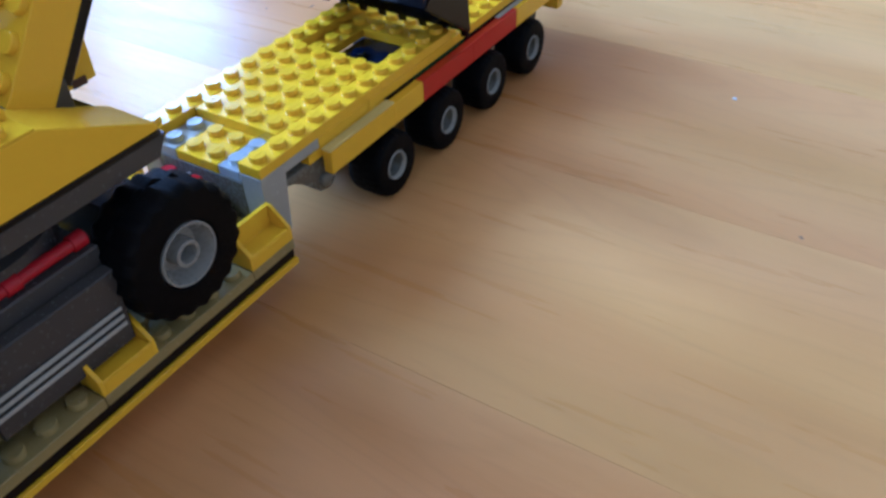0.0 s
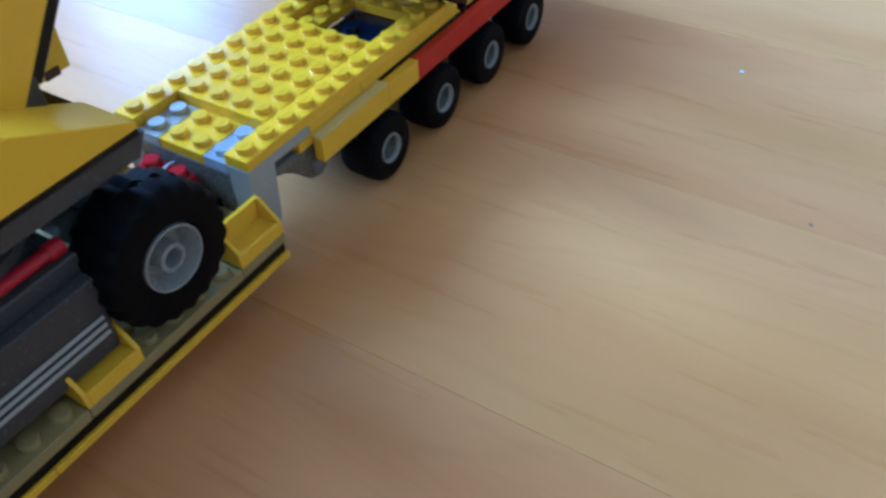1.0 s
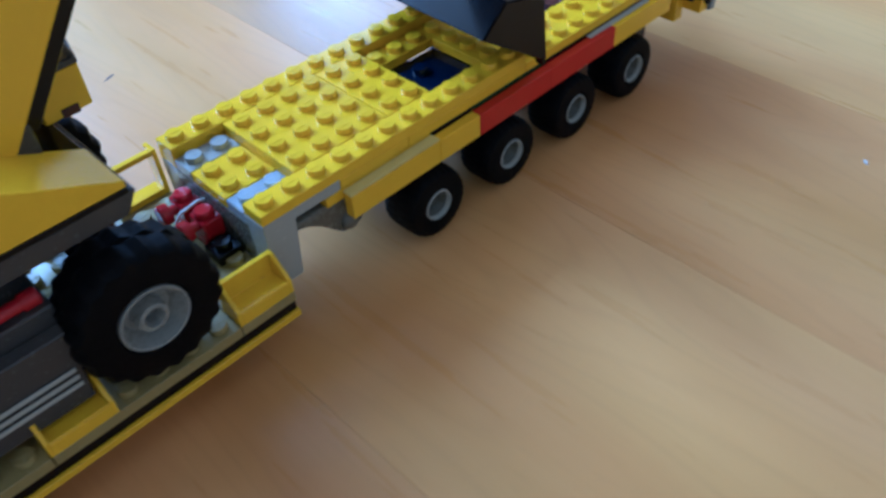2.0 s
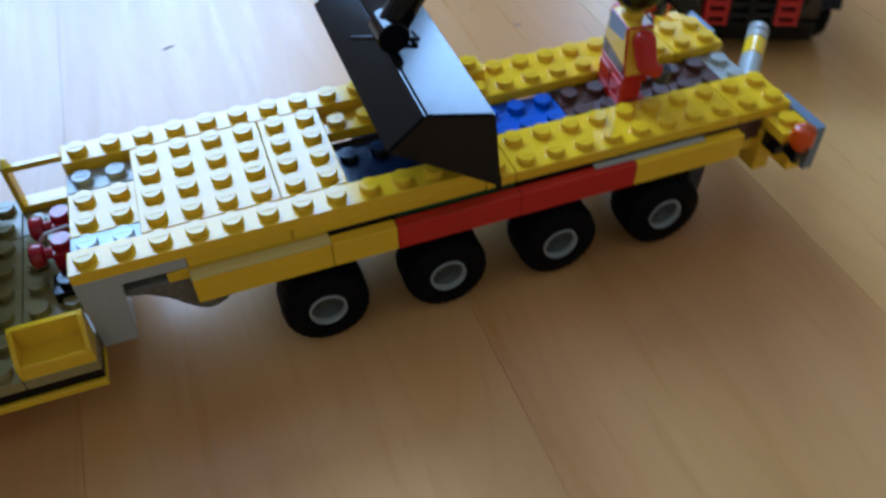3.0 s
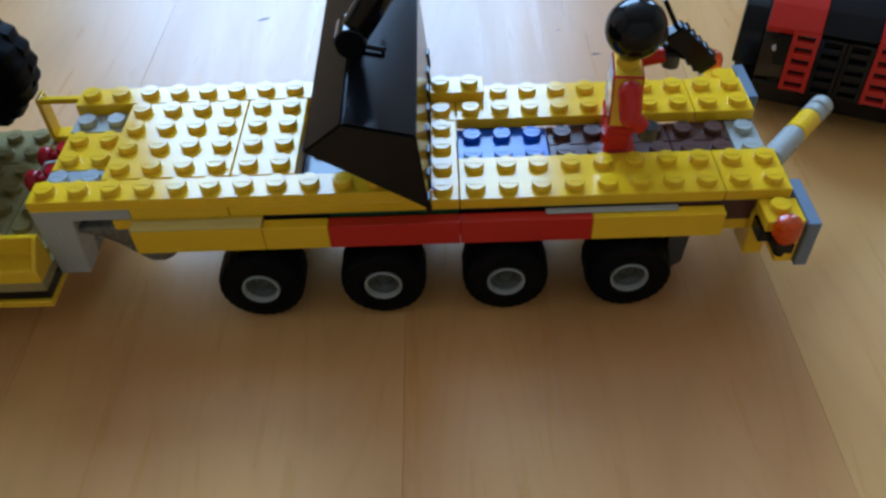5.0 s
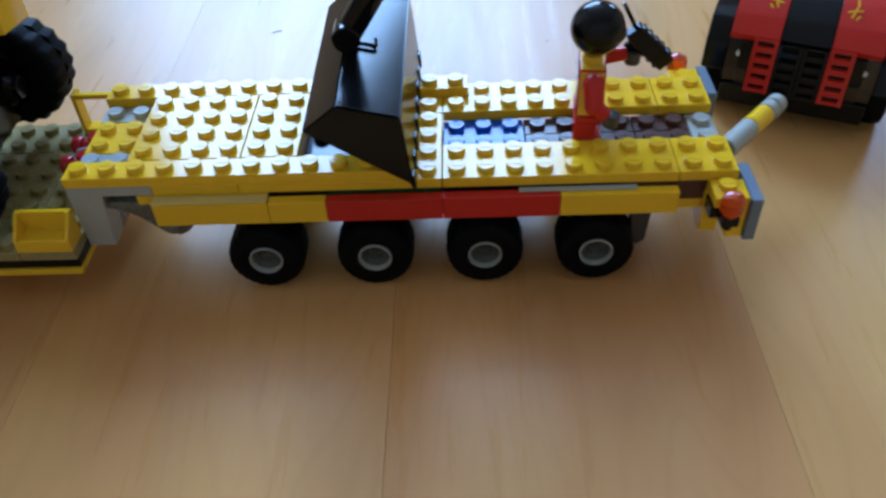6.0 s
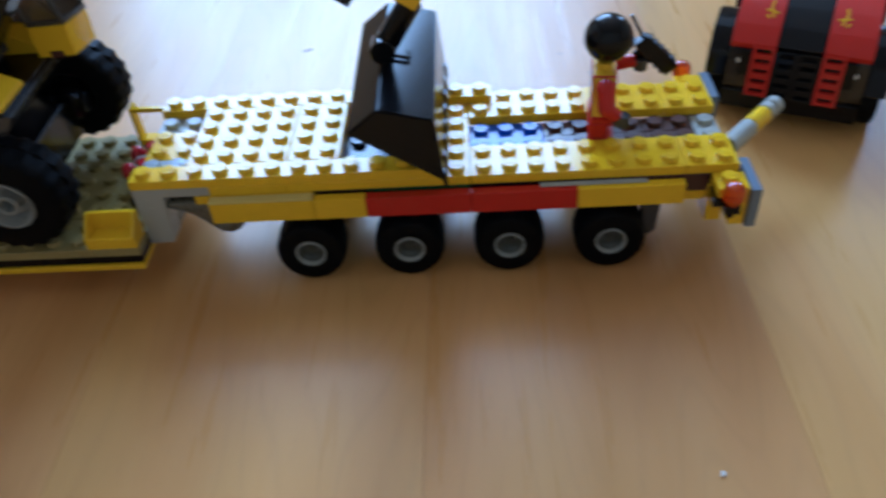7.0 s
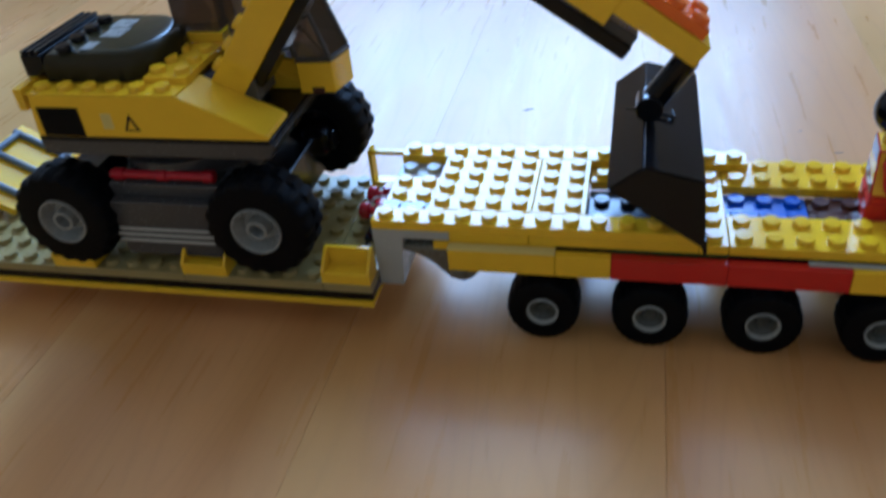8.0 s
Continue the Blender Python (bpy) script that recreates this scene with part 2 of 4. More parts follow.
# ---- mesh tools: shapes in cm, meshes in metres ----
class Shape:
    def __init__(self):
        self.bm = bmesh.new()
        self.slot = 0
        self.sharp = 32

    def face(self, vs):
        f = self.bm.faces.new(vs)
        f.material_index = self.slot
        return f

    def box(self, x0, x1, y0, y1, z0, z1, bev=0.018, m=None):
        lo, hi = (x0, y0, z0), (x1, y1, z1)
        bev = min(bev, *(0.4 * abs(h - l) for l, h in zip(lo, hi)))
        v = {}
        for sx in (0, 1):
            for sy in (0, 1):
                for sz in (0, 1):
                    s = (sx, sy, sz)
                    for ax in range(3):
                        co = [(hi if s[k] else lo)[k] + (0 if k == ax else (-bev if s[k] else bev)) for k in range(3)]
                        co = Vector(co)
                        v[s, ax] = self.bm.verts.new(m @ co if m else co)
        fs = []
        for ax in range(3):
            a, b = (ax + 1) % 3, (ax + 2) % 3
            for side in (0, 1):
                ring = []
                for p, q in ((0, 0), (1, 0), (1, 1), (0, 1)):
                    s = [0, 0, 0]
                    s[ax], s[a], s[b] = side, p, q
                    ring.append(v[tuple(s), ax])
                fs.append(self.face(ring if side else ring[::-1]))
            for p in (0, 1):
                for q in (0, 1):
                    s0, s1 = [0, 0, 0], [0, 0, 0]
                    s0[a], s0[b], s1[a], s1[b], s1[ax] = p, q, p, q, 1
                    fs.append(self.face([v[tuple(s0), a], v[tuple(s1), a], v[tuple(s1), b], v[tuple(s0), b]]))
        for sx in (0, 1):
            for sy in (0, 1):
                for sz in (0, 1):
                    fs.append(self.face([v[(sx, sy, sz), k] for k in range(3)]))
        bmesh.ops.recalc_face_normals(self.bm, faces=fs)
        return self

    def lathe(self, c, axis, profile, n=20, m=None):
        """A closed turned body about an axis through c; profile: (radius, distance along the axis)."""
        ax = "xyz".index(axis)
        a, b = (ax + 1) % 3, (ax + 2) % 3
        rings, fs = [], []
        for r, h in profile:
            ring = []
            for k in range(n):
                w = 2 * math.pi * k / n
                co = [0, 0, 0]
                co[ax], co[a], co[b] = c[ax] + h, c[a] + r * math.cos(w), c[b] + r * math.sin(w)
                co = Vector(co)
                ring.append(self.bm.verts.new(m @ co if m else co))
            rings.append(ring)
        for r0, r1 in zip(rings, rings[1:]):
            for k in range(n):
                fs.append(self.face([r0[k], r0[(k + 1) % n], r1[(k + 1) % n], r1[k]]))
        fs.append(self.face(rings[0][::-1]))
        fs.append(self.face(rings[-1]))
        bmesh.ops.recalc_face_normals(self.bm, faces=fs)
        return self

    def rod(self, p, q, r, n=14, r1=None, bev=0.02):
        """A round bar from p to q."""
        p, q = Vector(p), Vector(q)
        m = Matrix.Translation(p) @ (q - p).to_track_quat("Z", "Y").to_matrix().to_4x4()
        L, r1 = (q - p).length, r if r1 is None else r1
        return self.lathe((0, 0, 0), "z", [(r - bev, 0), (r, bev), (r1, L - bev), (r1 - bev, L)], n, m)

    def prism(self, pts, axis, h0, h1, bev=0.02, m=None, seg=1):
        """A polygon drawn in the plane across the axis (x: y,z; y: x,z; z: x,y), drawn out from h0 to h1."""
        ax = "xyz".index(axis)
        a, b = [k for k in range(3) if k != ax]
        ends = []
        for h in (h0, h1):
            ring = []
            for u, w in pts:
                co = [0, 0, 0]
                co[ax], co[a], co[b] = h, u, w
                co = Vector(co)
                ring.append(self.bm.verts.new(m @ co if m else co))
            ends.append(ring)
        n = len(pts)
        fs = [self.face(ends[0][::-1]), self.face(ends[1])]
        for k in range(n):
            fs.append(self.face([ends[0][k], ends[0][(k + 1) % n], ends[1][(k + 1) % n], ends[1][k]]))
        bmesh.ops.recalc_face_normals(self.bm, faces=fs)
        if bev:
            es = list({e for f in fs for e in f.edges})
            bmesh.ops.bevel(self.bm, geom=es, offset=bev, segments=seg, affect="EDGES", clamp_overlap=True)
        return self

    def dome(self, outline, centre, rings):
        """A closed body of level rings: an outline drawn in towards the centre, each with its scale and height."""
        made = []
        for k, z in rings:
            made.append([self.bm.verts.new((centre[0] + (x - centre[0]) * k, centre[1] + (y - centre[1]) * k, z)) for x, y in outline])
        n = len(outline)
        fs = [self.face(made[0][::-1]), self.face(made[-1])]
        for lo, hi in zip(made, made[1:]):
            fs += [self.face([lo[k], lo[(k + 1) % n], hi[(k + 1) % n], hi[k]]) for k in range(n)]
        bmesh.ops.recalc_face_normals(self.bm, faces=fs)
        return self

    def ball(self, c, rx, ry, rz, n=20, z0=-1.0, z1=1.0, m=None):
        prof = []
        steps = n // 2
        for k in range(steps + 1):
            s = max(z0, min(z1, -math.cos(math.pi * k / steps)))
            prof.append((max(0.02, math.sqrt(max(0, 1 - s * s))), s))
        mm = (m or Matrix()) @ Matrix.Translation(c) @ Matrix.Diagonal((rx, ry, rz, 1))
        return self.lathe((0, 0, 0), "z", prof, n, mm)

    def stud(self, x, y, z, m=None, mark=True):
        self.lathe((x, y, z - 0.01), "z", [(0.24, 0), (0.24, 0.155), (0.225, 0.18)], 18, m)
        if mark:
            self.box(x - 0.15, x + 0.15, y - 0.05, y + 0.05, z + 0.165, z + 0.181, 0.004, m)
        return self

    def mesh(self, name, mats):
        me = bpy.data.meshes.new(name)
        bmesh.ops.scale(self.bm, vec=(CM, CM, CM), verts=self.bm.verts)
        self.bm.to_mesh(me)
        self.bm.free()
        for mt in mats if isinstance(mats, (list, tuple)) else [mats]:
            me.materials.append(mt)
        me.polygons.foreach_set("use_smooth", [True] * len(me.polygons))
        me.set_sharp_from_angle(angle=radians(self.sharp))
        return me


def thing(name, at, label, category, group=""):
    ob = new(name)
    ob.empty_display_size = 0.01
    ob.location = Vector(at) * CM
    return tagged(ob, label, category, group)


def part(name, shape, material, parent, label="", at=None):
    """One mesh under a thing or under a part. at: where its own origin lies, in cm; else the shape is drawn in place."""
    ob = new(name, shape if isinstance(shape, bpy.types.Mesh) else shape.mesh(name, material))
    ob.parent = parent
    up = Matrix()
    p = parent
    while p is not None:
        up = Matrix.Translation(p.location) @ up
        p = p.parent
    ob.matrix_parent_inverse = Matrix.Translation(parent.location).inverted() if parent.parent is None else Matrix()
    if at is not None:
        ob.location = Vector(at) * CM
    if label:
        tagged(ob, label)
    return ob


# ---- room ----
ROOM = (-220, 330, -230, 255, 262)


def window(number, wx0, wx1, wz0, wz1):
    y1 = ROOM[3]
    win = new("window_%d" % number)
    win.location = Vector(((wx0 + wx1) / 2, y1, wz0)) * CM
    tagged(win, "unseen white framed window with two clear panes", "window", kind="structure")
    f = Shape()
    mid = (wx0 + wx1) / 2
    for a, b in ((wx0, wx0 + 5), (wx1 - 5, wx1), (mid - 3, mid + 3)):
        f.box(a, b, y1 + 5, y1 + 10, wz0, wz1, 0.4)
    for a, b in ((wz0, wz0 + 5), (wz1 - 5, wz1)):
        f.box(wx0 + 5, mid - 3, y1 + 5, y1 + 10, a, b, 0.4)
        f.box(mid + 3, wx1 - 5, y1 + 5, y1 + 10, a, b, 0.4)
    part("window_frame", f, FRAME, win)
    for a, b in ((wx0 + 5, mid - 3), (mid + 3, wx1 - 5)):
        g = part("pane", Shape().box(a, b, y1 + 7, y1 + 7.5, wz0 + 5, wz1 - 5, 0.05), GLASS, win)
        g.visible_shadow = False
    part("window_sill", Shape().box(wx0 - 3, wx1 + 3, y1 - 4, y1 + 5, wz0 - 2.5, wz0 - 0.2, 0.3), FRAME, win)


def floor_and_walls():
    x0, x1, y0, y1, h = ROOM
    s = Shape().box(x0 - 12, x1 + 12, y0 - 12, y1 + 12, -12, -0.35, 0.1)
    base = new("floor", s.mesh("floor", JOINT))
    tagged(base, "beech laminate floor of long satin strips", "floor", kind="structure")
    walls = {
        "wall_south": (x0 - 12, x1 + 12, y0 - 12, y0, 0, h), "wall_west": (x0 - 12, x0, y0, y1, 0, h),
        "wall_east": (x1, x1 + 12, y0, y1, 0, h)}
    for name, b in walls.items():
        tagged(new(name, Shape().box(*b, 0.2).mesh(name, WALL)), "plain pale painted wall", "wall", kind="structure")
    s = Shape()
    left = x0 - 12
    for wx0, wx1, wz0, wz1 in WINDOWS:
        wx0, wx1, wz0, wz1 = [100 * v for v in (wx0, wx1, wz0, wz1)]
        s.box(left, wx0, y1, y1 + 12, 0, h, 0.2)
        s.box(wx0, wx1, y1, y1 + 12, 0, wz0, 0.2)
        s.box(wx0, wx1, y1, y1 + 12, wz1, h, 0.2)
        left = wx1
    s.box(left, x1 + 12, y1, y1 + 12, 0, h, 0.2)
    tagged(new("wall_north", s.mesh("wall_north", WALL)), "pale painted wall with a window and an added second one", "wall", kind="structure")
    tagged(new("ceiling", Shape().box(x0 - 12, x1 + 12, y0 - 12, y1 + 12, h, h + 10, 0.2).mesh("ceiling", CEIL)), "plain white ceiling", "ceiling", kind="structure")
    # number 2 is the added window, there only for its light
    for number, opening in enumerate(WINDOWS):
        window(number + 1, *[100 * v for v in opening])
    return base


floor = floor_and_walls()
DECK = 3.82      # height of the deck's top face above the floor, cm
S, PL = 0.8, 0.32


def plate(i0, i1, j0, j1, top, skip=(), studs=True, thick=1, base=0.0):
    """A stud plate over columns i0..i1 and rows j0..j1; top: its top face, in plate heights from the deck's top."""
    z = DECK + top * PL + base
    g = 0.012
    s = Shape().box(i0 * S + g, i1 * S - g, j0 * S + g, j1 * S - g, z - thick * PL + 0.005, z)
    if studs:
        for i in range(i0, i1):
            for j in range(j0, j1):
                if (i, j) not in skip:
                    s.stud((i + 0.5) * S, (j + 0.5) * S, z)
    return s


def tyre_mesh(name, r, w, lugs, rim, lug):
    """Rubber tyre about the y axis, outer face at y = 0, running to y = w, its tread blocks moulded in."""
    s = Shape()
    prof = [(rim, 0.10, 0), (rim, w - 0.10, 0), (rim + 0.08, w, 0), (r * 0.84, w, 0), (r * 0.93, w - 0.04, 2), (r * 0.97, w - 0.12, 2), (r, w - 0.3, 2), (r, w * 0.54, 2),
            (r, w * 0.53, 0), (r, w * 0.47, 0), (r, w * 0.46, 1), (r, 0.3, 1), (r * 0.97, 0.12, 1), (r * 0.93, 0.04, 1), (r * 0.84, 0.0, 0), (rim + 0.08, 0.0, 0)]
    n = lugs * 4
    rings = []
    for rad, y, side in prof:
        ring = []
        for k in range(n):
            w0 = 2 * math.pi * (k + (0.5 if k % 4 in (0, 2) else 0.0) - 0.25) / n
            up = side and ((k // 2) % 2 == side - 1)
            q = rad + (lug if up else 0)
            ring.append(s.bm.verts.new((q * math.cos(w0), y, q * math.sin(w0))))
        rings.append(ring)
    for a, b in zip(rings, rings[1:] + rings[:1]):
        for k in range(n):
            s.face([a[k], a[(k + 1) % n], b[(k + 1) % n], b[k]])
    bmesh.ops.recalc_face_normals(s.bm, faces=s.bm.faces[:])
    return s.mesh(name, RUBBER)


def rim_mesh(name, r, w, hub, mat):
    """Dished wheel centre about the y axis, outer lip at y = 0."""
    s = Shape()
    n = 28
    lip = 0.07 if hub else 0.045
    prof = [(r, w), (r, 0.02), (r - 0.02, -0.01), (r - lip, 0.0), (r - lip - 0.03, 0.14)]
    if hub:
        prof += [(r * 0.66, 0.44), (hub + 0.12, 0.46), (hub + 0.10, 0.06), (hub + 0.06, 0.04), (hub, 0.05), (hub - 0.03, 0.42), (0.02, 0.42)]
    else:
        prof += [(r - 0.10, 0.62), (0.17, 0.66), (0.15, 0.58), (0.02, 0.58)]
    rings = [[s.bm.verts.new((rad * math.cos(2 * math.pi * k / n), y, rad * math.sin(2 * math.pi * k / n))) for k in range(n)] for rad, y in prof]
    for a, b in zip(rings, rings[1:]):
        for k in range(n):
            s.face([a[k], a[(k + 1) % n], b[(k + 1) % n], b[k]])
    s.face(rings[0])
    s.face(rings[-1])
    bmesh.ops.recalc_face_normals(s.bm, faces=s.bm.faces[:])
    return s.mesh(name, mat)


SMALL_TYRE = tyre_mesh("small_tyre", 1.085, 1.25, 26, 0.475, 0.022)
SMALL_RIM = rim_mesh("small_rim", 0.485, 1.0, 0, LIPGREY)
BIG_TYRE = tyre_mesh("big_tyre", 1.63, 1.5, 20, 0.80, 0.085)
BIG_RIM = rim_mesh("big_rim", 0.81, 1.2, 0.24, RIMGREY)


def wheel(parent, x, y, z, tyre, rim, far=False):
    w = part("wheel", rim, None, parent, "light grey plastic wheel centre", (x, y, z))
    if far:
        w.rotation_euler = (0, 0, math.pi)
        if rim is BIG_RIM:
            hub = part("hub_back", Shape().lathe((0, 0, 0), "y", [(0.79, 1.19), (0.79, 1.34), (0.4, 1.42), (0.36, 1.62)], 24), BLACK, w, "black hub back")
            hub.location = (0, 0, 0)
    if rim is SMALL_RIM:
        disc = part("hub_disc", Shape().lathe((0, 0, 0), "y", [(0.41, 0.62), (0.413, 0.13), (0.29, 0.19), (0.22, 0.30), (0.17, 0.32), (0.15, 0.24), (0.03, 0.24)], 20), HUBGREY, w, "dark grey hub disc")
        disc.location = (0, 0, 0)
    t = new("tyre", tyre)
    t.parent = w
    tagged(t, "black rubber tyre")
    return w


# ---- trailer ----
trailer = thing("toy_trailer", (9, 2.4, 0), "yellow studded toy brick low-loader trailer on eight small wheels", "toy trailer")


def trailer_deck():
    P = lambda m, *a, label="", **k: part("plate", plate(*a, **k), m, trailer, label)
    # top layer
    P(YELLOW, 0, 12, 0, 1, 0)
    P(YELLOW, 0, 14, 5, 6, 0)
    P(YELLOW, 2, 6, 1, 5, 0)
    P(YELLOW, 6, 8, 1, 5, 0)
    # second layer
    P(GREY, 0, 2, 4, 5, -1, label="light grey plate")
    P(YELLOW, 0, 2, 2, 4, -1)
    P(CLEAR, 0, 2, 1, 2, -1, label="clear pale plate")
    P(YELLOW, 3, 6, 0, 1, -1, studs=False)
    P(YELLOW, 6, 12, 0, 1, -1, studs=False)
    P(YELLOW, 0, 13, 5, 6, -1, studs=False)
    P(YELLOW, 2, 8, 1, 5, -1, studs=False)
    P(YELLOW, 8, 13, 4, 5, -1)
    P(YELLOW, 11, 12, 1, 4, -1)
    P(YELLOW, 12, 13, 0, 4, -1)
    P(YELLOW, 13, 21, 0, 2, -1)
    P(YELLOW, 21, 23, 0, 2, -1)
    P(YELLOW, 13, 21, 4, 6, -1, skip=((13, 5),))
    P(YELLOW, 21, 23, 4, 6, -1)
    # well floor and middle channel
    s = plate(8, 11, 1, 4, -2, studs=False)
    s.stud(8.5 * S, 3.1 * S, DECK - 2 * PL)
    s.stud(9.5 * S, 3.1 * S, DECK - 2 * PL)
    part("plate", s, DBLUE, trailer, "dark blue plate in the well")
    P(BLUE, 13, 16, 2, 4, -2, label="blue plate")
    for a, b in ((16, 18), (18, 20), (20, 22)):
        P(BROWN, a, b, 2, 3, -2, label="dark brown plate")
        P(BROWN, a, b, 3, 4, -2, label="dark brown plate")
    P(GREY, 22, 23, 2, 4, -2, label="light grey plate")
    # frame under the deck
    P(DGREY, 2, 8, 2, 4, -2, studs=False, thick=2)
    P(BLACK, 8, 22, 2, 4, -3, studs=False, thick=2)
    P(GREEN, 9, 13, 0, 1, -2, studs=False, label="dark green plate edge")
    P(YELLOW, 3, 7, 0, 1, -2, studs=False)
    P(BLACK, 7, 9, 0, 1, -2, studs=False)
    # yellow brick coloured brown to show it shaded below the deck
    P(BROWN, 19, 22, 0, 1, -2, studs=False, thick=2, label="yellow brick in brown for its shade")
    P(BLACK, 13, 19, 0, 1, -2, studs=False)


def side_tiles():
    for y0, y1 in ((-0.36, -0.04), (4.84, 5.16)):
        for a, b, m, lab in ((3, 7, YELLOW, ""), (7, 9, YELLOW, ""), (9, 13, RED, "red smooth side tile"), (13, 17, RED, "red smooth side tile"), (17, 21, YELLOW, "")):
            part("side_tile", Shape().box(a * S + 0.008, b * S - 0.008, y0, y1, DECK - 1.44, DECK - 0.72, 0.014), m, trailer, lab)
    # added black strips keep light from showing through the side tile joints
    for y0, y1 in ((-0.128, -0.06), (4.86, 4.928)):
        part("side_rail", Shape().box(3 * S + 0.1, 21 * S - 0.1, y0, y1, DECK - 1.38, DECK - 0.8), BLACK, trailer, "added black strip blocking light behind the side tiles")
    part("tile", Shape().box(3 * S, 7 * S, -0.35, -0.02, DECK - 0.71, DECK - 0.645), PALE, trailer, "pale yellow tile edge")
    part("tile", Shape().box(15.6 * S, 19.6 * S, -0.20, -0.02, DECK - 0.71, DECK - 0.655), GREY, trailer, "light grey tile edge")


def running_gear():
    hub_z = DECK - 2.71
    for k in range(4):
        x = 5.24 + 3.15 * k
        wheel(trailer, x, -0.55, hub_z, SMALL_TYRE, SMALL_RIM)
        wheel(trailer, x, 5.3, hub_z, SMALL_TYRE, SMALL_RIM, far=True)
        part("axle", Shape().rod((x, -0.1, hub_z), (x, 4.9, hub_z), 0.2, 10), BLACK, trailer)
        part("axle_block", Shape().box(x - 0.5, x + 0.5, 1.2, 3.6, hub_z - 0.3, DECK - 2.56), BLACK, trailer)
    part("bogie_frame", Shape().box(4.0, 16.4, 1.1, 3.7, DECK - 2.55, DECK - 1.62, 0.05), BLACK, trailer)
    part("bracket", Shape().prism([(15.65, DECK - 1.29), (16.3, DECK - 1.29), (16.2, DECK - 2.9), (15.95, DECK - 3.1), (15.75, DECK - 2.6)], "y", 0.15, 0.6, 0.03), DGREY, trailer, "dark grey bracket")


def gooseneck():
    s = Shape()
    s.prism([(0.0, DECK - 0.325), (2.4, DECK - 0.325), (2.4, DECK - 0.63), (0.95, DECK - 0.63), (0.80, DECK - 2.44), (0.03, DECK - 2.44)], "y", 0.02, 0.78, 0.02)
    part("neck_bracket", s, GREY, trailer, "light grey angle bracket")
    s = Shape()
    s.prism([(0.0, DECK - 0.645), (0.9, DECK - 0.645), (0.78, DECK - 2.44), (0.03, DECK - 2.44)], "y", 0.8, 4.0, 0.02)
    part("neck_block", s, SHADEGREY, trailer, "yellowed grey brick with shade in its grey")
    s = Shape()
    s.prism([(0.0, DECK - 0.645), (0.9, DECK - 0.645), (0.80, DECK - 2.44), (0.03, DECK - 2.44)], "y", 4.02, 4.78, 0.02)
    part("neck_bracket", s, GREY, trailer, "light grey angle bracket")
    arm = [(0.86, 2.84), (3.3, 2.84), (3.3, 2.05), (3.0, 1.7), (2.72, 1.56), (2.35, 1.64), (2.1, 1.88), (1.74, 2.25), (1.33, 2.52), (0.86, 2.66)]
    s = Shape()
    s.sharp = 50
    part("drawbar", s.prism(arm, "y", 0.16, 0.7, 0.04), SHADEGREY, trailer, "grey curved drawbar arm under the neck, darkened for shade")
    part("link_end", Shape().ball((2.6, 0.2, DECK - 1.86), 0.30, 0.26, 0.30, 16), SHADEGREY, trailer, "dull grey ball joint")
    part("cross_beam", Shape().box(1.3, 4.2, 0.75, 4.1, DECK - 1.55, DECK - 0.98, 0.03), DGREY, trailer, "dark grey beam under the neck")
    part("step_plate", Shape().box(1.9, 2.5, 0.02, 0.7, DECK - 0.96, DECK - 0.66), YELLOW, trailer)


def frame_block(x0, y_out, y_in, z):
    """A yellow cut-out slope: a pan with its back wall, thin sloping cheeks, a low front lip."""
    d = 1 if y_in > y_out else -1
    h, t, pan = 0.96, 0.11, 0.34
    a, b = x0 + t, x0 + 1.58 - t
    back = [(y_out, z), (y_in, z), (y_in, z + h), (y_in - 0.14 * d, z + h), (y_in - 0.12 * d, z + pan), (y_out, z + pan)]
    body = part("cutout_slope", Shape().prism(back, "x", a + 0.001, b - 0.001, 0.01), YELLOW, trailer)
    side = [(y_out, z), (y_in, z), (y_in, z + h), (y_in - 0.2 * d, z + h), (y_out, z + pan + 0.09)]
    for p, q in ((x0, x0 + t), (x0 + 1.58 - t, x0 + 1.58)):
        part("cheek", Shape().prism(side, "x", p, q, 0.012), YELLOW, body)
    part("lip", Shape().box(a + 0.002, b - 0.002, min(y_out, y_out + t * d), max(y_out, y_out + t * d), z + pan + 0.001, z + pan + 0.07), YELLOW, body)


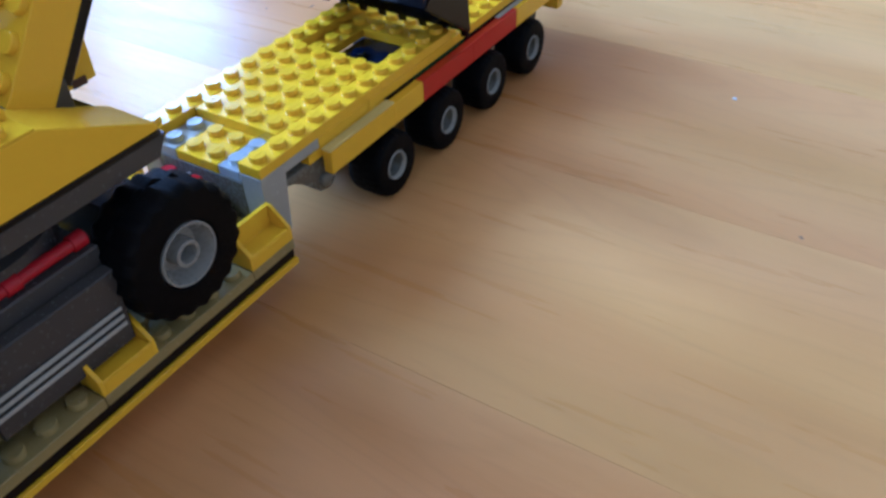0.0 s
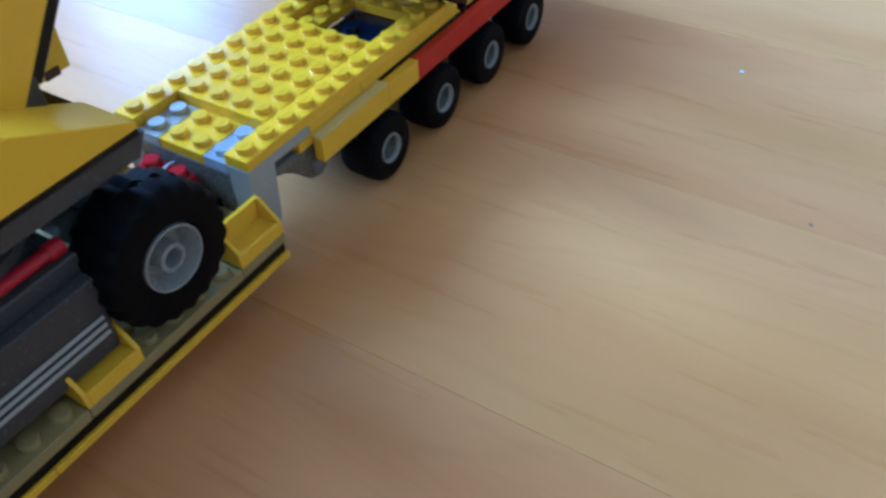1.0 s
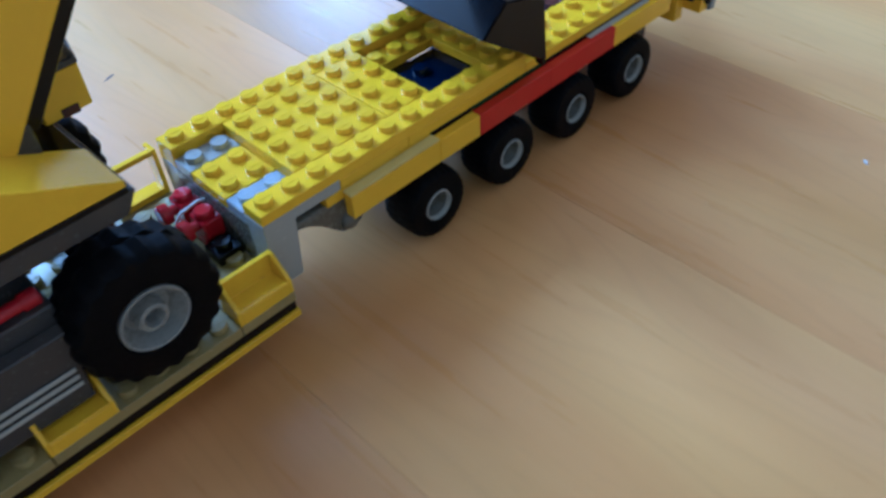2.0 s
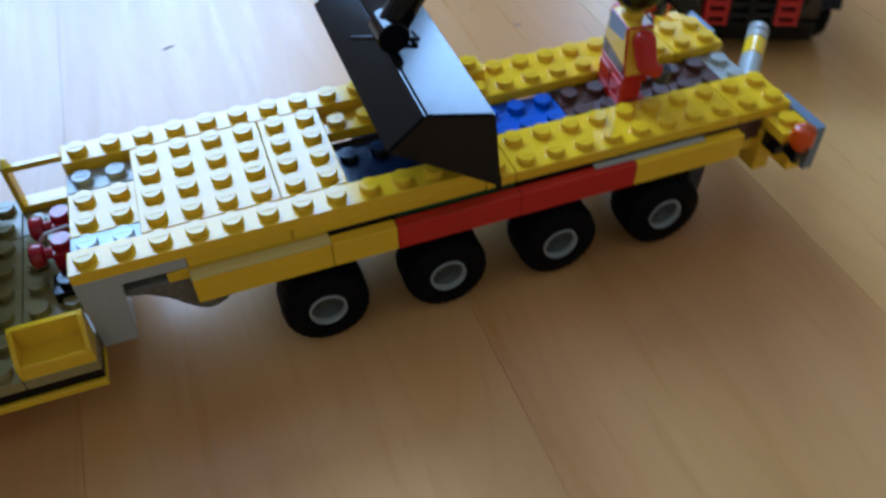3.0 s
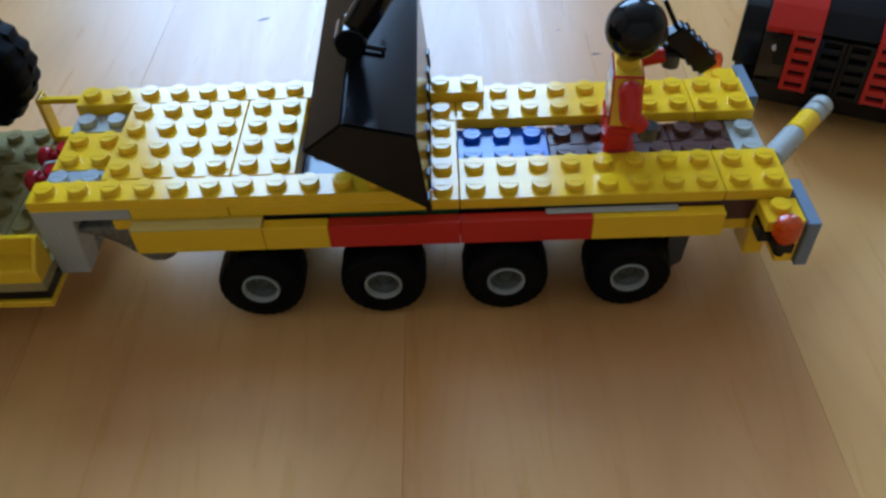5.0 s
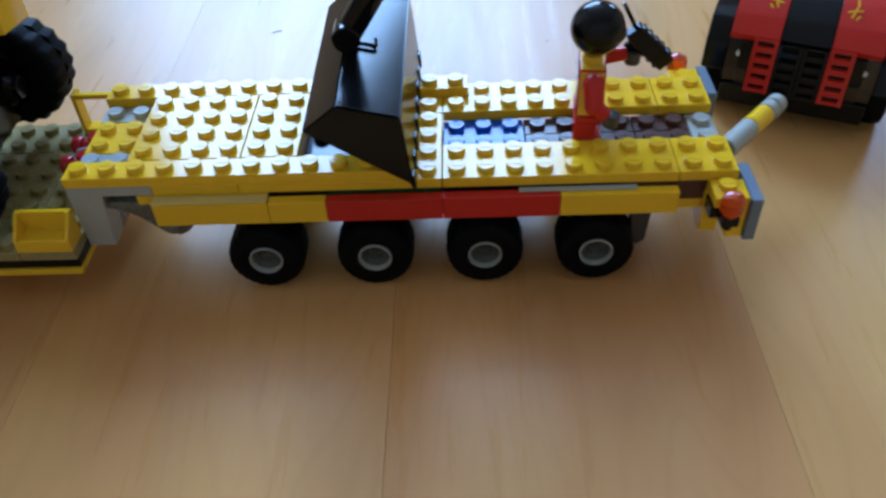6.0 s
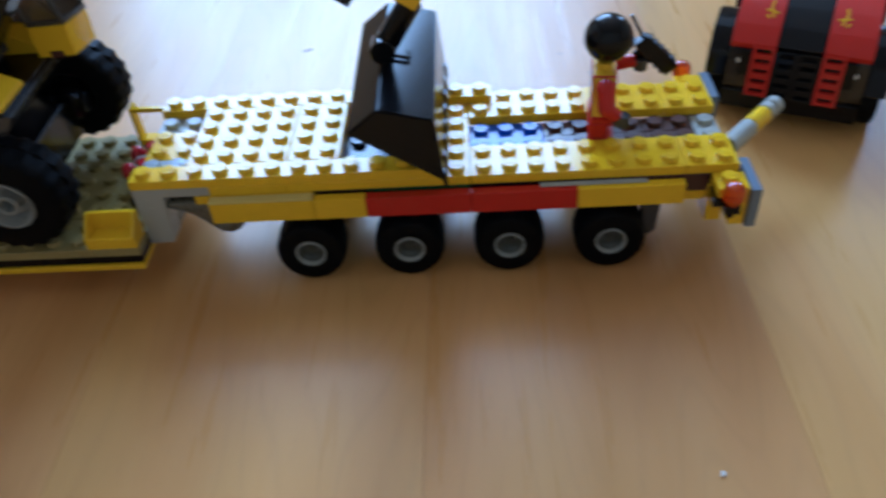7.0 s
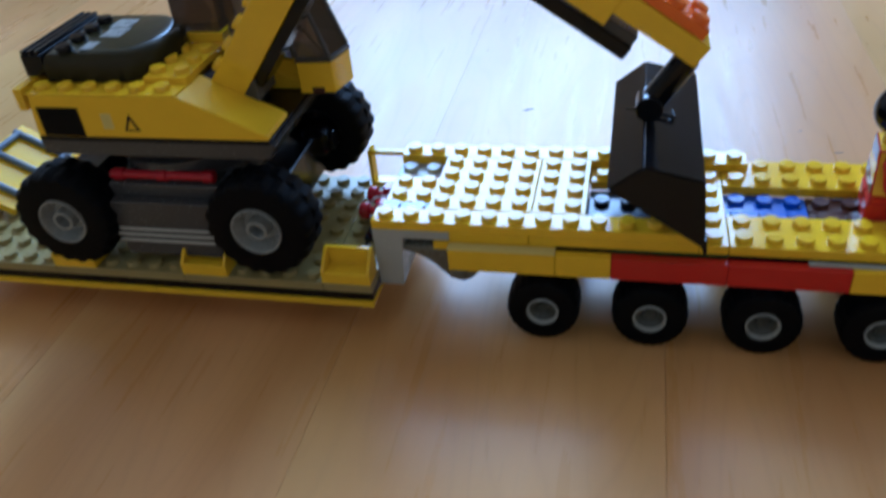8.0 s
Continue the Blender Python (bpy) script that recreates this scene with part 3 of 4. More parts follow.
def low_bed():
    top = -6
    for i0, i1 in ((-20, -14), (-14, -8), (-8, -2), (-2, 0)):
        for j0, j1 in ((-1, 1), (1, 5), (5, 7)):
            part("bed_plate", plate(i0, i1, j0, j1, top), TAN, trailer, "tan studded plate")
    part("bed_core", Shape().box(-16, -0.03, -0.74, 5.54, DECK - 8 * PL, DECK - 7 * PL), BLACK, trailer, "black plate edge")
    for a, b in ((-16, -7.6), (-7.59, 0.0)):
        part("bed_skirt", Shape().box(a, b, -0.84, 5.64, DECK - 8.62 * PL, DECK - 8 * PL), YELLOW, trailer, "yellow bottom plate")
    z = DECK + top * PL
    for x in (-1.6, -6.4, -11.2):
        frame_block(x, -0.79, -0.02, z)
        s = Shape().box(x, x + 0.13, 4.95, 5.45, z, z + 1.5).box(x + 1.45, x + 1.58, 4.95, 5.45, z, z + 1.5)
        s.box(x + 0.13, x + 1.45, 4.95, 5.15, z + 1.34, z + 1.5).box(x + 0.13, x + 1.45, 4.95, 5.45, z, z + 0.2)
        part("open_frame", s, YELLOW, trailer, "yellow open frame brick")
    m = Matrix.Translation((-14.6, 4.0, z + 0.1)) @ Matrix.Rotation(radians(28), 4, "Y")
    part("ramp_plate", Shape().box(-2.6, 0, -2.2, 2.2, 0, 0.3, 0.03, m), YELLOW, trailer, "yellow sloping ramp plate")
    for y in (-1.5, 0.0, 1.5):
        part("ramp_rail", Shape().rod(m @ Vector((-2.5, y, 0.42)), m @ Vector((-0.1, y, 0.42)), 0.13, 10), BGREY, trailer, "blue grey ramp rail")
    for x in (-2.3, -0.3):
        part("ramp_rung", Shape().rod(m @ Vector((x, -1.6, 0.42)), m @ Vector((x, 1.6, 0.42)), 0.13, 10), BGREY, trailer, "blue grey ramp rung")
    # clips and hose at the neck
    for y in (1.95, 2.95):
        c = y + 0.36
        s = Shape().box(-0.62, -0.04, y, y + 0.72, z + 0.35, z + 0.92, 0.05)
        s.lathe((-0.35, c, z + 0.92), "z", [(0.26, -0.02), (0.26, 0.14), (0.22, 0.19)], 16)
        s.lathe((-0.62, c, z + 0.72), "x", [(0.14, 0.02), (0.14, -0.18), (0.27, -0.22), (0.30, -0.3), (0.30, -0.46), (0.24, -0.52)], 16)
        s.box(-0.62, -0.04, y + 0.1, y + 0.62, z + 0.02, z + 0.36, 0.02)
        part("clip_brick", s, RUBY, trailer, "glossy dark red clip brick")
    s = Shape().box(-0.78, -0.06, 1.25, 1.95, z + 0.02, z + 0.34)
    s.stud(-0.42, 1.6, z + 0.34)
    part("round_plate", s, BLACK, trailer, "black one-stud plate")
    s = Shape()
    pts = [(-0.95, 2.82, z + 0.7), (-0.75, 2.8, z + 0.92), (-0.45, 2.78, z + 0.98), (-0.2, 2.8, z + 1.0), (-0.03, 2.8, z + 0.95)]
    for p, q in zip(pts, pts[1:]):
        s.rod(p, q, 0.045, 8, bev=0.005)
    part("string", s, WHITE, trailer, "thin pale string")


def tail():
    for d, y0 in ((1, 0.0), (-1, 4.8)):
        Y = lambda v: y0 + d * v
        yy = lambda a, b: (min(Y(a), Y(b)), max(Y(a), Y(b)))
        z = DECK - 0.58
        s = Shape().box(17.6, 18.5, *yy(-0.85, -0.02), z - 0.32, z)
        s.stud(18.0, Y(-0.38), z)
        part("corner_plate", s, YELLOW, trailer)
        part("corner_block", Shape().box(18.05, 18.5, *yy(-0.85, -0.02), z - 1.35, z - 0.33), YELLOW, trailer)
        part("clip", Shape().box(17.55, 18.0, *yy(-0.75, -0.2), z - 0.75, z - 0.34), BLACK, trailer, "black clip")
        part("bumper_plate", Shape().box(18.52, 18.82, *yy(-0.98, 0.66), z - 1.37, z + 0.02), BGREY, trailer, "blue grey upright plate")
        s = Shape().lathe((17.95, Y(-1.12), z), "z", [(0.2, -0.32), (0.26, -0.2), (0.31, -0.15), (0.31, 0.16), (0.26, 0.30), (0.14, 0.38), (0.02, 0.40)], 18)
        part("marker_lamp", s, ORANGE, trailer, "clear orange round marker lamp")
        s = Shape().box(17.72, 18.18, *yy(-1.3, -0.86), z - 0.62, z - 0.33).rod((17.95, Y(-1.12), z - 0.34), (17.95, Y(-1.12), z - 0.8), 0.12, 10)
        part("lamp_clip", s, BLACK, trailer, "black lamp clip")
        part("tail_block", Shape().box(16.92, 17.54, *yy(0.03, 0.77), DECK - 1.62, DECK - 0.65), YELLOW, trailer)
        part("corner_foot", Shape().box(17.56, 18.04, *yy(-0.19, 0.66), DECK - 2.3, DECK - 0.98, 0.03), YELLOW, trailer)
    part("tail_beam", Shape().box(17.7, 18.5, 0.8, 4.0, DECK - 1.6, DECK - 0.97), DGREY, trailer, "dark grey cross beam")
    part("hitch", Shape().box(18.5, 18.8, 1.7, 2.5, DECK - 1.6, DECK - 1.1).rod((18.6, 2.1, DECK - 0.98), (18.6, 2.1, DECK - 1.6), 0.2), BLACK, trailer, "black hitch")


trailer_deck()
side_tiles()
running_gear()
gooseneck()
low_bed()
tail()

# ---- tow bar ----
bar = thing("tow_bar", (19, 2.4, 0), "round grey and yellow toy tow bar of joined tubes", "tow bar")
B0, B1 = Vector((18.62, 2.1, DECK - 1.25)), Vector((21.02, 4.75, DECK - 1.35))


def bar_at(k):
    return tuple(B0.lerp(B1, k))


for a, b, m, lab in ((0.04, 0.46, GREY, "light grey tube"), (0.465, 0.75, YELLOW, "yellow tube"), (0.755, 0.87, GREY, "light grey tube"), (0.872, 0.885, BLACK, "black gap ring"), (0.887, 1.0, GREY, "light grey tube")):
    part("tube", Shape().rod(bar_at(a), bar_at(b), 0.27 if m is BLACK else 0.325, 18, bev=0.04), m, bar, lab)
part("pin", Shape().rod(bar_at(-0.02), bar_at(0.045), 0.2, 12), BLACK, bar, "black pin")

# ---- towed car ----
car = thing("toy_car", (24, 9, 0), "red and black toy brick sports car on the tow bar", "toy car")
TURN = radians(66.4)
CARM = Matrix.Translation((22.25, 6.6, 0)) @ Matrix.Rotation(TURN, 4, "Z")


def slotted(x0, y0, y1, z0, z1, lean, n, mat, name, label, m=CARM):
    """A vent facing the car's front: black sloping back for the shade in the gaps, a frame round it and crossbars."""
    at = lambda k, out: (x0 + lean * k - out, z0 + (z1 - z0) * k)
    s = Shape()
    for ya, yb in ((y0, y0 + 0.13), (y1 - 0.13, y1)):
        s.prism([at(0, 0.12), at(0, -0.3), at(1, -0.3), at(1, 0.12)], "y", ya, yb, 0.012, m)
    for k in range(n + 1):
        a, b = (k - 0.26) / n, (k + 0.26) / n
        a, b = max(0, a), min(1, b)
        s.prism([at(a, 0.09), at(a, -0.1), at(b, -0.1), at(b, 0.09)], "y", y0 + 0.131, y1 - 0.131, 0.012, m)
    vent = part(name, s, mat, car, label)
    # black sheet puts the darkness of the gaps between bars into colour
    part("vent_back", Shape().prism([at(0.01, -0.105), at(0.01, -0.28), at(0.99, -0.28), at(0.99, -0.105)], "y", y0 + 0.132, y1 - 0.132, 0, m), BLACK, vent, "black sheet for the shade behind the bars")


def toy_car():
    part("chassis", Shape().box(0.3, 11.5, -2.4, 2.4, 0.6, 1.35, 0.05, CARM), BLACK, car, "black chassis")
    part("nose", Shape().box(0.35, 2.0, -2.0, 2.0, 1.36, 3.0, 0.03, CARM), BLACK, car, "black nose core")
    for y in (-1.6, 0.8):
        slotted(0.0, y + 0.01, y + 0.79, 1.42, 3.25, 0.34, 5, RED, "vent", "red slotted vent")
    for y in (-0.8, 0.0):
        slotted(0.05, y + 0.01, y + 0.79, 1.4, 3.15, 0.32, 5, BLACK, "grille", "black slotted grille")
    for y in (-2.4, 1.62):
        s = Shape().prism([(0.25, 1.6), (0.55, 1.2), (0.95, 1.2), (1.05, 3.0), (0.62, 3.0)], "y", y, y + 0.78, 0.02, CARM)
        lamp_body = part("lamp_plate", s, SMOKE, car, "smoked dark lamp plate")
        c = CARM @ Vector((0.44, y + 0.39, 2.5))
        part("lamp", Shape().ball(c, 0.1, 0.1, 0.1, 10), WHITE, lamp_body, "tiny pale lamp point")
    prof = [(0.30, 3.28), (0.9, 3.78), (1.8, 4.2), (3.2, 4.6), (5.0, 4.85), (5.0, 4.45), (3.2, 4.2), (1.8, 3.8), (0.9, 3.35), (0.45, 3.02)]
    for y0, y1, m, lab in ((-2.4, -0.81, RED, "curved red bonnet panel"), (-0.8, 0.8, BLACK, "curved black bonnet panel"), (0.81, 2.4, RED, "curved red bonnet panel")):
        s = Shape()
        s.sharp = 40
        part("bonnet_panel", s.prism(prof, "y", y0, y1, 0.02, CARM), m, car, lab)
    for d in (-1, 1):
        s = Shape()
        for a, b in (((1.25, 1.15), (1.75, 1.3)), ((1.45, 1.0), (1.55, 1.45)), ((1.7, 1.3), (1.95, 1.25)), ((1.2, 1.3), (1.35, 1.4))):
            za, zb = 3.78 + (a[0] - 0.9) * 0.467, 3.78 + (b[0] - 0.9) * 0.467
            s.rod(CARM @ Vector((a[0], d * a[1], za)), CARM @ Vector((b[0], d * b[1], zb)), 0.04, 6, bev=0.01)
        part("emblem", s, YELLOW, car, "small yellow printed mark")
    part("body", Shape().box(2.0, 5.4, -2.2, 2.2, 1.36, 3.7, 0.05, CARM), RED, car)
    part("body", Shape().box(5.42, 11.4, -2.4, 2.4, 1.36, 4.4, 0.1, CARM), RED, car)
    part("cabin", Shape().prism([(5.0, 4.45), (6.2, 5.9), (8.4, 5.9), (9.8, 4.45)], "y", -1.9, 1.9, 0.06, CARM), SMOKE, car, "smoked cabin glass")
    for x in (1.9, 9.2):
        for y, far in ((-3.1, False), (3.1, True)):
            w = wheel(car, 0, 0, 0, SMALL_TYRE, SMALL_RIM)
            w.location = (CARM @ Vector((x, y, 1.11))) * CM
            w.rotation_euler = (0, 0, TURN + (math.pi if far else 0))
        part("axle", Shape().rod(CARM @ Vector((x, -2.3, 1.09)), CARM @ Vector((x, 2.3, 1.09)), 0.2, 10), BLACK, car)
    for y in (-3.2, 2.42):
        part("mudguard", Shape().prism([(0.5, 1.7), (0.75, 2.6), (1.4, 3.3), (2.6, 3.5), (3.4, 3.2), (3.4, 2.5), (1.4, 2.45), (0.9, 1.7)], "y", y, y + 0.78, 0.05, CARM), BLACK, car, "black mudguard")


toy_car()

# ---- wheeled excavator on the bed ----
digger = thing("toy_excavator", (-6.5, 2.4, DECK - 1.75), "yellow toy brick wheeled excavator with black bucket laid on the trailer", "toy excavator")


def excavator():
    D = DECK
    hz = D - 1.75 + 0.17 + 1.58
    for x in (-3.34, -10.05):
        wheel(digger, x, -0.93, hz, BIG_TYRE, BIG_RIM)
        wheel(digger, x + (0.25 if x > -5 else 0), 5.9, hz + (0.55 if x > -5 else 0), BIG_TYRE, BIG_RIM, far=True)
        part("axle", Shape().rod((x, 0.2, hz), (x, 4.6, hz), 0.24, 12), BLACK, digger)
        part("axle_housing", Shape().box(x - 0.6, x + 0.6, 0.7, 4.1, hz - 0.5, hz + 1.0, 0.05), BLACK, digger)
    s = Shape().box(-3.3, -2.35, 3.3, 4.15, hz + 0.2, hz + 1.15, 0.16)
    s.rod((-3.4, 3.75, hz + 0.7), (-2.2, 3.75, hz + 0.7), 0.34, 14)
    part("steering_block", s, BLACK, digger, "black steering block by the far wheel")
    # chassis with its side panels
    part("chassis", Shape().box(-8.6, -4.8, 0.0, 4.8, D - 1.4, D + 0.98, 0.04), DGREY, digger, "dark grey chassis")
    for y0, y1, yf in ((-0.42, -0.03, -0.44), (4.83, 5.22, 5.24)):
        part("side_panel", Shape().prism([(-8.4, D - 1.45), (-5.0, D - 1.45), (-4.9, D + 0.55), (-8.5, D + 0.55)], "y", y0, y1, 0.03), DGREY, digger)
        s = Shape()
        for k in range(3):
            s.box(-8.5, -5.1, min(yf, yf + 0.04 * (1 if yf > 0 else -1)), max(yf, yf + 0.04 * (1 if yf > 0 else -1)), D - 0.92 + 0.22 * k, D - 0.81 + 0.22 * k, 0.01)
        part("side_grille", s, GREY, digger, "three light grey grille bars")
    for y in (0.24, 4.56):
        s = Shape().rod((-8.5, y, D + 1.2), (-4.9, y, D + 1.2), 0.15, 12)
        for x in (-8.2, -6.7, -5.1):
            s.rod((x - 0.18, y, D + 1.2), (x + 0.18, y, D + 1.2), 0.2, 12)
        # darker red puts the turret's shade into the bar's colour
        part("bar", s, RUBY, digger, "red ridged bar, darker red for the shade under the turret")
    part("turntable", Shape().lathe((-6.7, 2.4, D + 1.1), "z", [(2.2, -0.12), (2.2, 0.5), (1.8, 0.6), (1.8, 0.95)], 32), DGREY, digger, "dark grey turntable")
    # turret
    part("turret_base", Shape().prism([(-10.3, D + 2.05), (-2.75, D + 2.05), (-2.45, D + 2.55), (-10.3, D + 2.55)], "y", -0.1, 4.9, 0.02), DGREY, digger, "dark grey turret base")
    part("turret_trim", Shape().box(-10.25, -2.6, -0.14, 4.94, D + 2.56, D + 2.70), BLACK, digger, "black trim plate")
    for y0, y1 in ((-0.15, 1.45), (3.35, 4.95)):
        s = Shape()
        s.sharp = 15
        part("body_side", s.prism([(-10.25, D + 2.71), (-2.62, D + 2.71), (-2.62, D + 2.86), (-5.15, D + 4.05), (-10.1, D + 4.05)], "y", y0, y1, 0.025), GRAINED, digger)
    part("body_back", Shape().box(-10.25, -6.6, 1.46, 3.34, D + 2.71, D + 4.05), YELLOW, digger)
    part("deck_panel", Shape().box(-6.58, -4.0, 1.46, 3.34, D + 2.71, D + 3.2), DGREY, digger, "dark grey deck plate")
    s = Shape().box(-10.2, -5.2, -0.13, 0.65, D + 4.06, D + 4.10, 0.01)
    for k in range(6):
        s.stud(-9.8 + 0.8 * k, 0.27, D + 4.10)
    part("stud_strip", s, YELLOW, digger)
    s = Shape().box(-6.6, -5.2, 0.67, 3.3, D + 4.06, D + 4.30)
    for i in range(2):
        for j in range(3):
            s.stud(-6.3 + 0.8 * i, 1.1 + 0.8 * j, D + 4.30)
    part("stud_plate", s, YELLOW, digger)
    part("grille_patch", Shape().box(-9.97, -8.55, -0.165, -0.14, D + 2.74, D + 3.68, 0.005), RUBBER, digger, "black side grille sticker")
    s = Shape().prism([(-7.16, D + 2.95), (-6.90, D + 3.5), (-6.64, D + 2.95), (-6.72, D + 2.95), (-6.90, D + 3.34), (-7.08, D + 2.95)], "y", -0.165, -0.14, 0)
    s.box(-7.06, -6.74, -0.165, -0.14, D + 2.95, D + 2.99, 0)
    part("warning_mark", s, BLACK, digger, "black printed triangle mark")
    part("side_print", Shape().box(-7.85, -7.5, -0.158, -0.14, D + 3.0, D + 3.5, 0.003), PALE, digger, "pale faded printed patch")
    # engine cover
    rim = [(-9.9, 0.72)] + [(-7.6 + 1.4 * math.sin(w), 2.51 - 1.79 * math.cos(w)) for w in (math.pi * k / 18 for k in range(19))] + [(-9.9, 4.3)]
    s = Shape()
    s.sharp = 40
    s.dome(rim, (-8.4, 2.51), [(1.0, D + 4.1), (1.0, D + 4.5), (0.985, D + 4.68), (0.95, D + 4.84), (0.88, D + 4.95), (0.78, D + 5.0)])
    part("engine_cover", s, OLIVE, digger, "glossy smoky black rounded engine cover")
    for x0, x1, y0, y1 in ((-8.75, -8.05, 2.85, 3.55), (-8.62, -7.92, 2.05, 2.8), (-8.72, -8.32, 1.05, 1.65)):
        part("label", Shape().box(x0, x1, y0, y1, D + 5.002, D + 5.010, 0.002), RIMGREY, digger, "pale printed label")
    for j in range(4):
        part("knob", Shape().stud(-9.2, 1.05 + 0.78 * j, D + 4.99), BLACK, digger)
    s = Shape().box(-10.6, -9.92, 0.75, 4.2, D + 4.26, D + 4.92)
    for k in range(3):
        s.box(-10.58 + 0.23 * k, -10.44 + 0.23 * k, 0.78, 4.17, D + 4.90, D + 5.06, 0.02)
    part("rear_bar", s, BLACK, digger, "black ridged rear bar")
    part("tail_step", Shape().box(-10.55, -10.27, -0.15, 4.95, D + 3.55, D + 4.25), YELLOW, digger)
    # cab
    part("cab_base", Shape().prism([(-5.0, 3.4), (-2.8, 3.4), (-2.75, 3.0), (-1.62, 3.1), (-1.35, 4.2), (-2.0, 4.9), (-5.0, 4.9)], "z", D + 2.72, D + 3.74, 0.025), YELLOW, digger, "yellow cab front")
    part("cab_notch", Shape().box(-2.35, -1.95, 3.01, 3.05, D + 2.71, D + 2.92, 0.005), BROWN, digger, "dark notch")
    part("cab_sill", Shape().prism([(-5.0, 3.36), (-2.8, 3.36), (-2.75, 2.97), (-1.60, 3.07), (-1.32, 4.2), (-2.0, 4.92), (-5.0, 4.92)], "z", D + 3.75, D + 3.9, 0.02), DGREY, digger, "dark window sill")
    s = Shape()
    low = [(-4.95, 3.42), (-2.75, 3.05), (-1.66, 3.14), (-1.42, 4.2), (-2.0, 4.85), (-4.95, 4.85)]
    high = [(-4.95, 3.42), (-3.2, 3.1), (-2.5, 3.2), (-2.35, 4.2), (-2.8, 4.85), (-4.95, 4.85)]
    v0 = [s.bm.verts.new((x, y, D + 3.91)) for x, y in low]
    v1 = [s.bm.verts.new((x, y, D + 6.5)) for x, y in high]
    for k in range(6):
        s.face([v0[k], v0[(k + 1) % 6], v1[(k + 1) % 6], v1[k]])
    s.face(v0[::-1]); s.face(v1)
    bmesh.ops.recalc_face_normals(s.bm, faces=s.bm.faces[:])
    part("cab_window", s, SMOKE, digger, "smoked cab window")
    for k in (1, 2, 3):
        part("cab_post", Shape().rod((low[k][0], low[k][1], D + 3.9), (high[k][0], high[k][1], D + 6.5), 0.08, 8), DGREY, digger, "dark window post")
    part("cab_rail", Shape().rod((-2.45, 3.06, D + 5.0), (-1.95, 3.6, D + 3.95), 0.06, 8), DGREY, digger, "dark grab rail")
    part("cab_roof", Shape().box(-5.1, -2.3, 2.95, 4.95, D + 6.52, D + 6.85), YELLOW, digger)
    part("seat_base", Shape().box(-6.9, -5.15, 3.3, 4.8, D + 4.31, D + 4.62), YELLOW, digger)
    part("rear_window", Shape().box(-6.8, -5.25, 3.4, 4.7, D + 4.63, D + 6.4), SMOKE, digger, "smoked brown rear window")
    # lifting arm: boom up from the turret, stick down to the bucket
    W0, W1 = 1.35, 2.75
    part("boom_foot", Shape().box(-5.3, -3.4, W0 + 0.02, W1 - 0.02, D + 3.2, D + 3.9), DGREY, digger, "dark grey boom foot")

    def beam(p, q, w, y0, y1, mat, name, label=""):
        p, q = Vector(p), Vector(q)
        d = (q - p).normalized()
        n = Vector((-d[1], d[0])) * w / 2
        pts = [p + n, q + n, q - n, p - n]
        return part(name, Shape().prism([(v[0], v[1] + D) for v in pts], "y", y0, y1, 0.025), mat, digger, label)
    elbow = (0.8, 10.4)
    boom = beam((-4.45, 3.5), elbow, 1.05, W0, W1, YELLOW, "boom")
    along = (Vector(elbow) - Vector((-4.45, 3.5))).normalized()
    off = Vector((-along[1], along[0]))
    s = Shape()
    for k in range(9):
        c = Vector((-4.45, 3.5)) + along * (0.55 + 0.8 * k) + off * 0.51
        for y in (W0 + 0.32, W1 - 0.32):
            s.rod((c[0], y, D + c[1]), (c[0] + off[0] * 0.19, y, D + c[1] + off[1] * 0.19), 0.24, 14)
    tagged(part("boom_studs", s, YELLOW, boom), kind="stuff")
    beam((-3.40, 3.72), (0.1, 8.3), 0.34, W0 + 0.12, W1 - 0.12, BLACK, "boom_liner", "black strip under the boom")
    beam((0.3, 10.6), (7.02, 5.93), 1.05, W0 + 0.02, W1 - 0.02, YELLOW, "stick")
    beam((7.13, 6.09), (9.26, 4.61), 0.66, W0 + 0.02, W1 - 0.02, YELLOW, "stick_end")
    beam((2.0, 8.35), (7.35, 4.62), 0.42, 1.6, 2.5, BLACK, "stick_cylinder", "black stick underside")
    beam((6.2, 5.62), (7.45, 4.80), 0.6, 1.7, 2.4, DGREY, "cylinder_end", "dark grey cylinder end")
    d = (Vector((9.15, 4.45)) - Vector((0.3, 10.6))).normalized()
    ang = math.atan2(-d[1], d[0])
    m = Matrix.Translation((8.6, 2.05, D + 4.82)) @ Matrix.Rotation(ang, 4, "Y")
    s = Shape().box(-1.9, 0.35, -0.68, 0.68, 0.56, 0.86, 0.02, m)
    for i in range(3):
        for j in range(2):
            s.stud(-1.5 + 0.75 * i, -0.38 + 0.76 * j, 0.86, m)
    part("stick_cap", s, ORNG, digger, "orange studded plate")
    part("elbow_pin", Shape().lathe((0.45, 0, D + 10.4), "y", [(0.7, 1.2), (0.75, 1.25), (0.75, 2.85), (0.7, 2.9)], 20), BLACK, digger, "black elbow joint")
    # bucket
    part("bucket_link", Shape().rod((8.95, 2.05, D + 4.35), (8.05, 2.15, D + 2.95), 0.36, 18), BLACK, digger, "black bucket link")
    part("bucket_eye", Shape().lathe((8.02, 2.1, D + 2.95), "y", [(0.34, -0.4), (0.38, -0.36), (0.38, 0.36), (0.34, 0.4)], 18), BLACK, digger, "black bucket eye")
    yn, yf = -0.7, 5.7
    L, Bk, R, T = (6.98, 1.80), (7.92, 2.54), (9.49, 2.15), (9.69, 0.01)
    prof = [L, Bk, R, T]
    s = Shape()
    inner = [(7.15, 1.78), (7.95, 2.36), (9.36, 2.0), (9.53, 0.05)]
    out0 = [s.bm.verts.new((x, yn, D + z)) for x, z in prof]
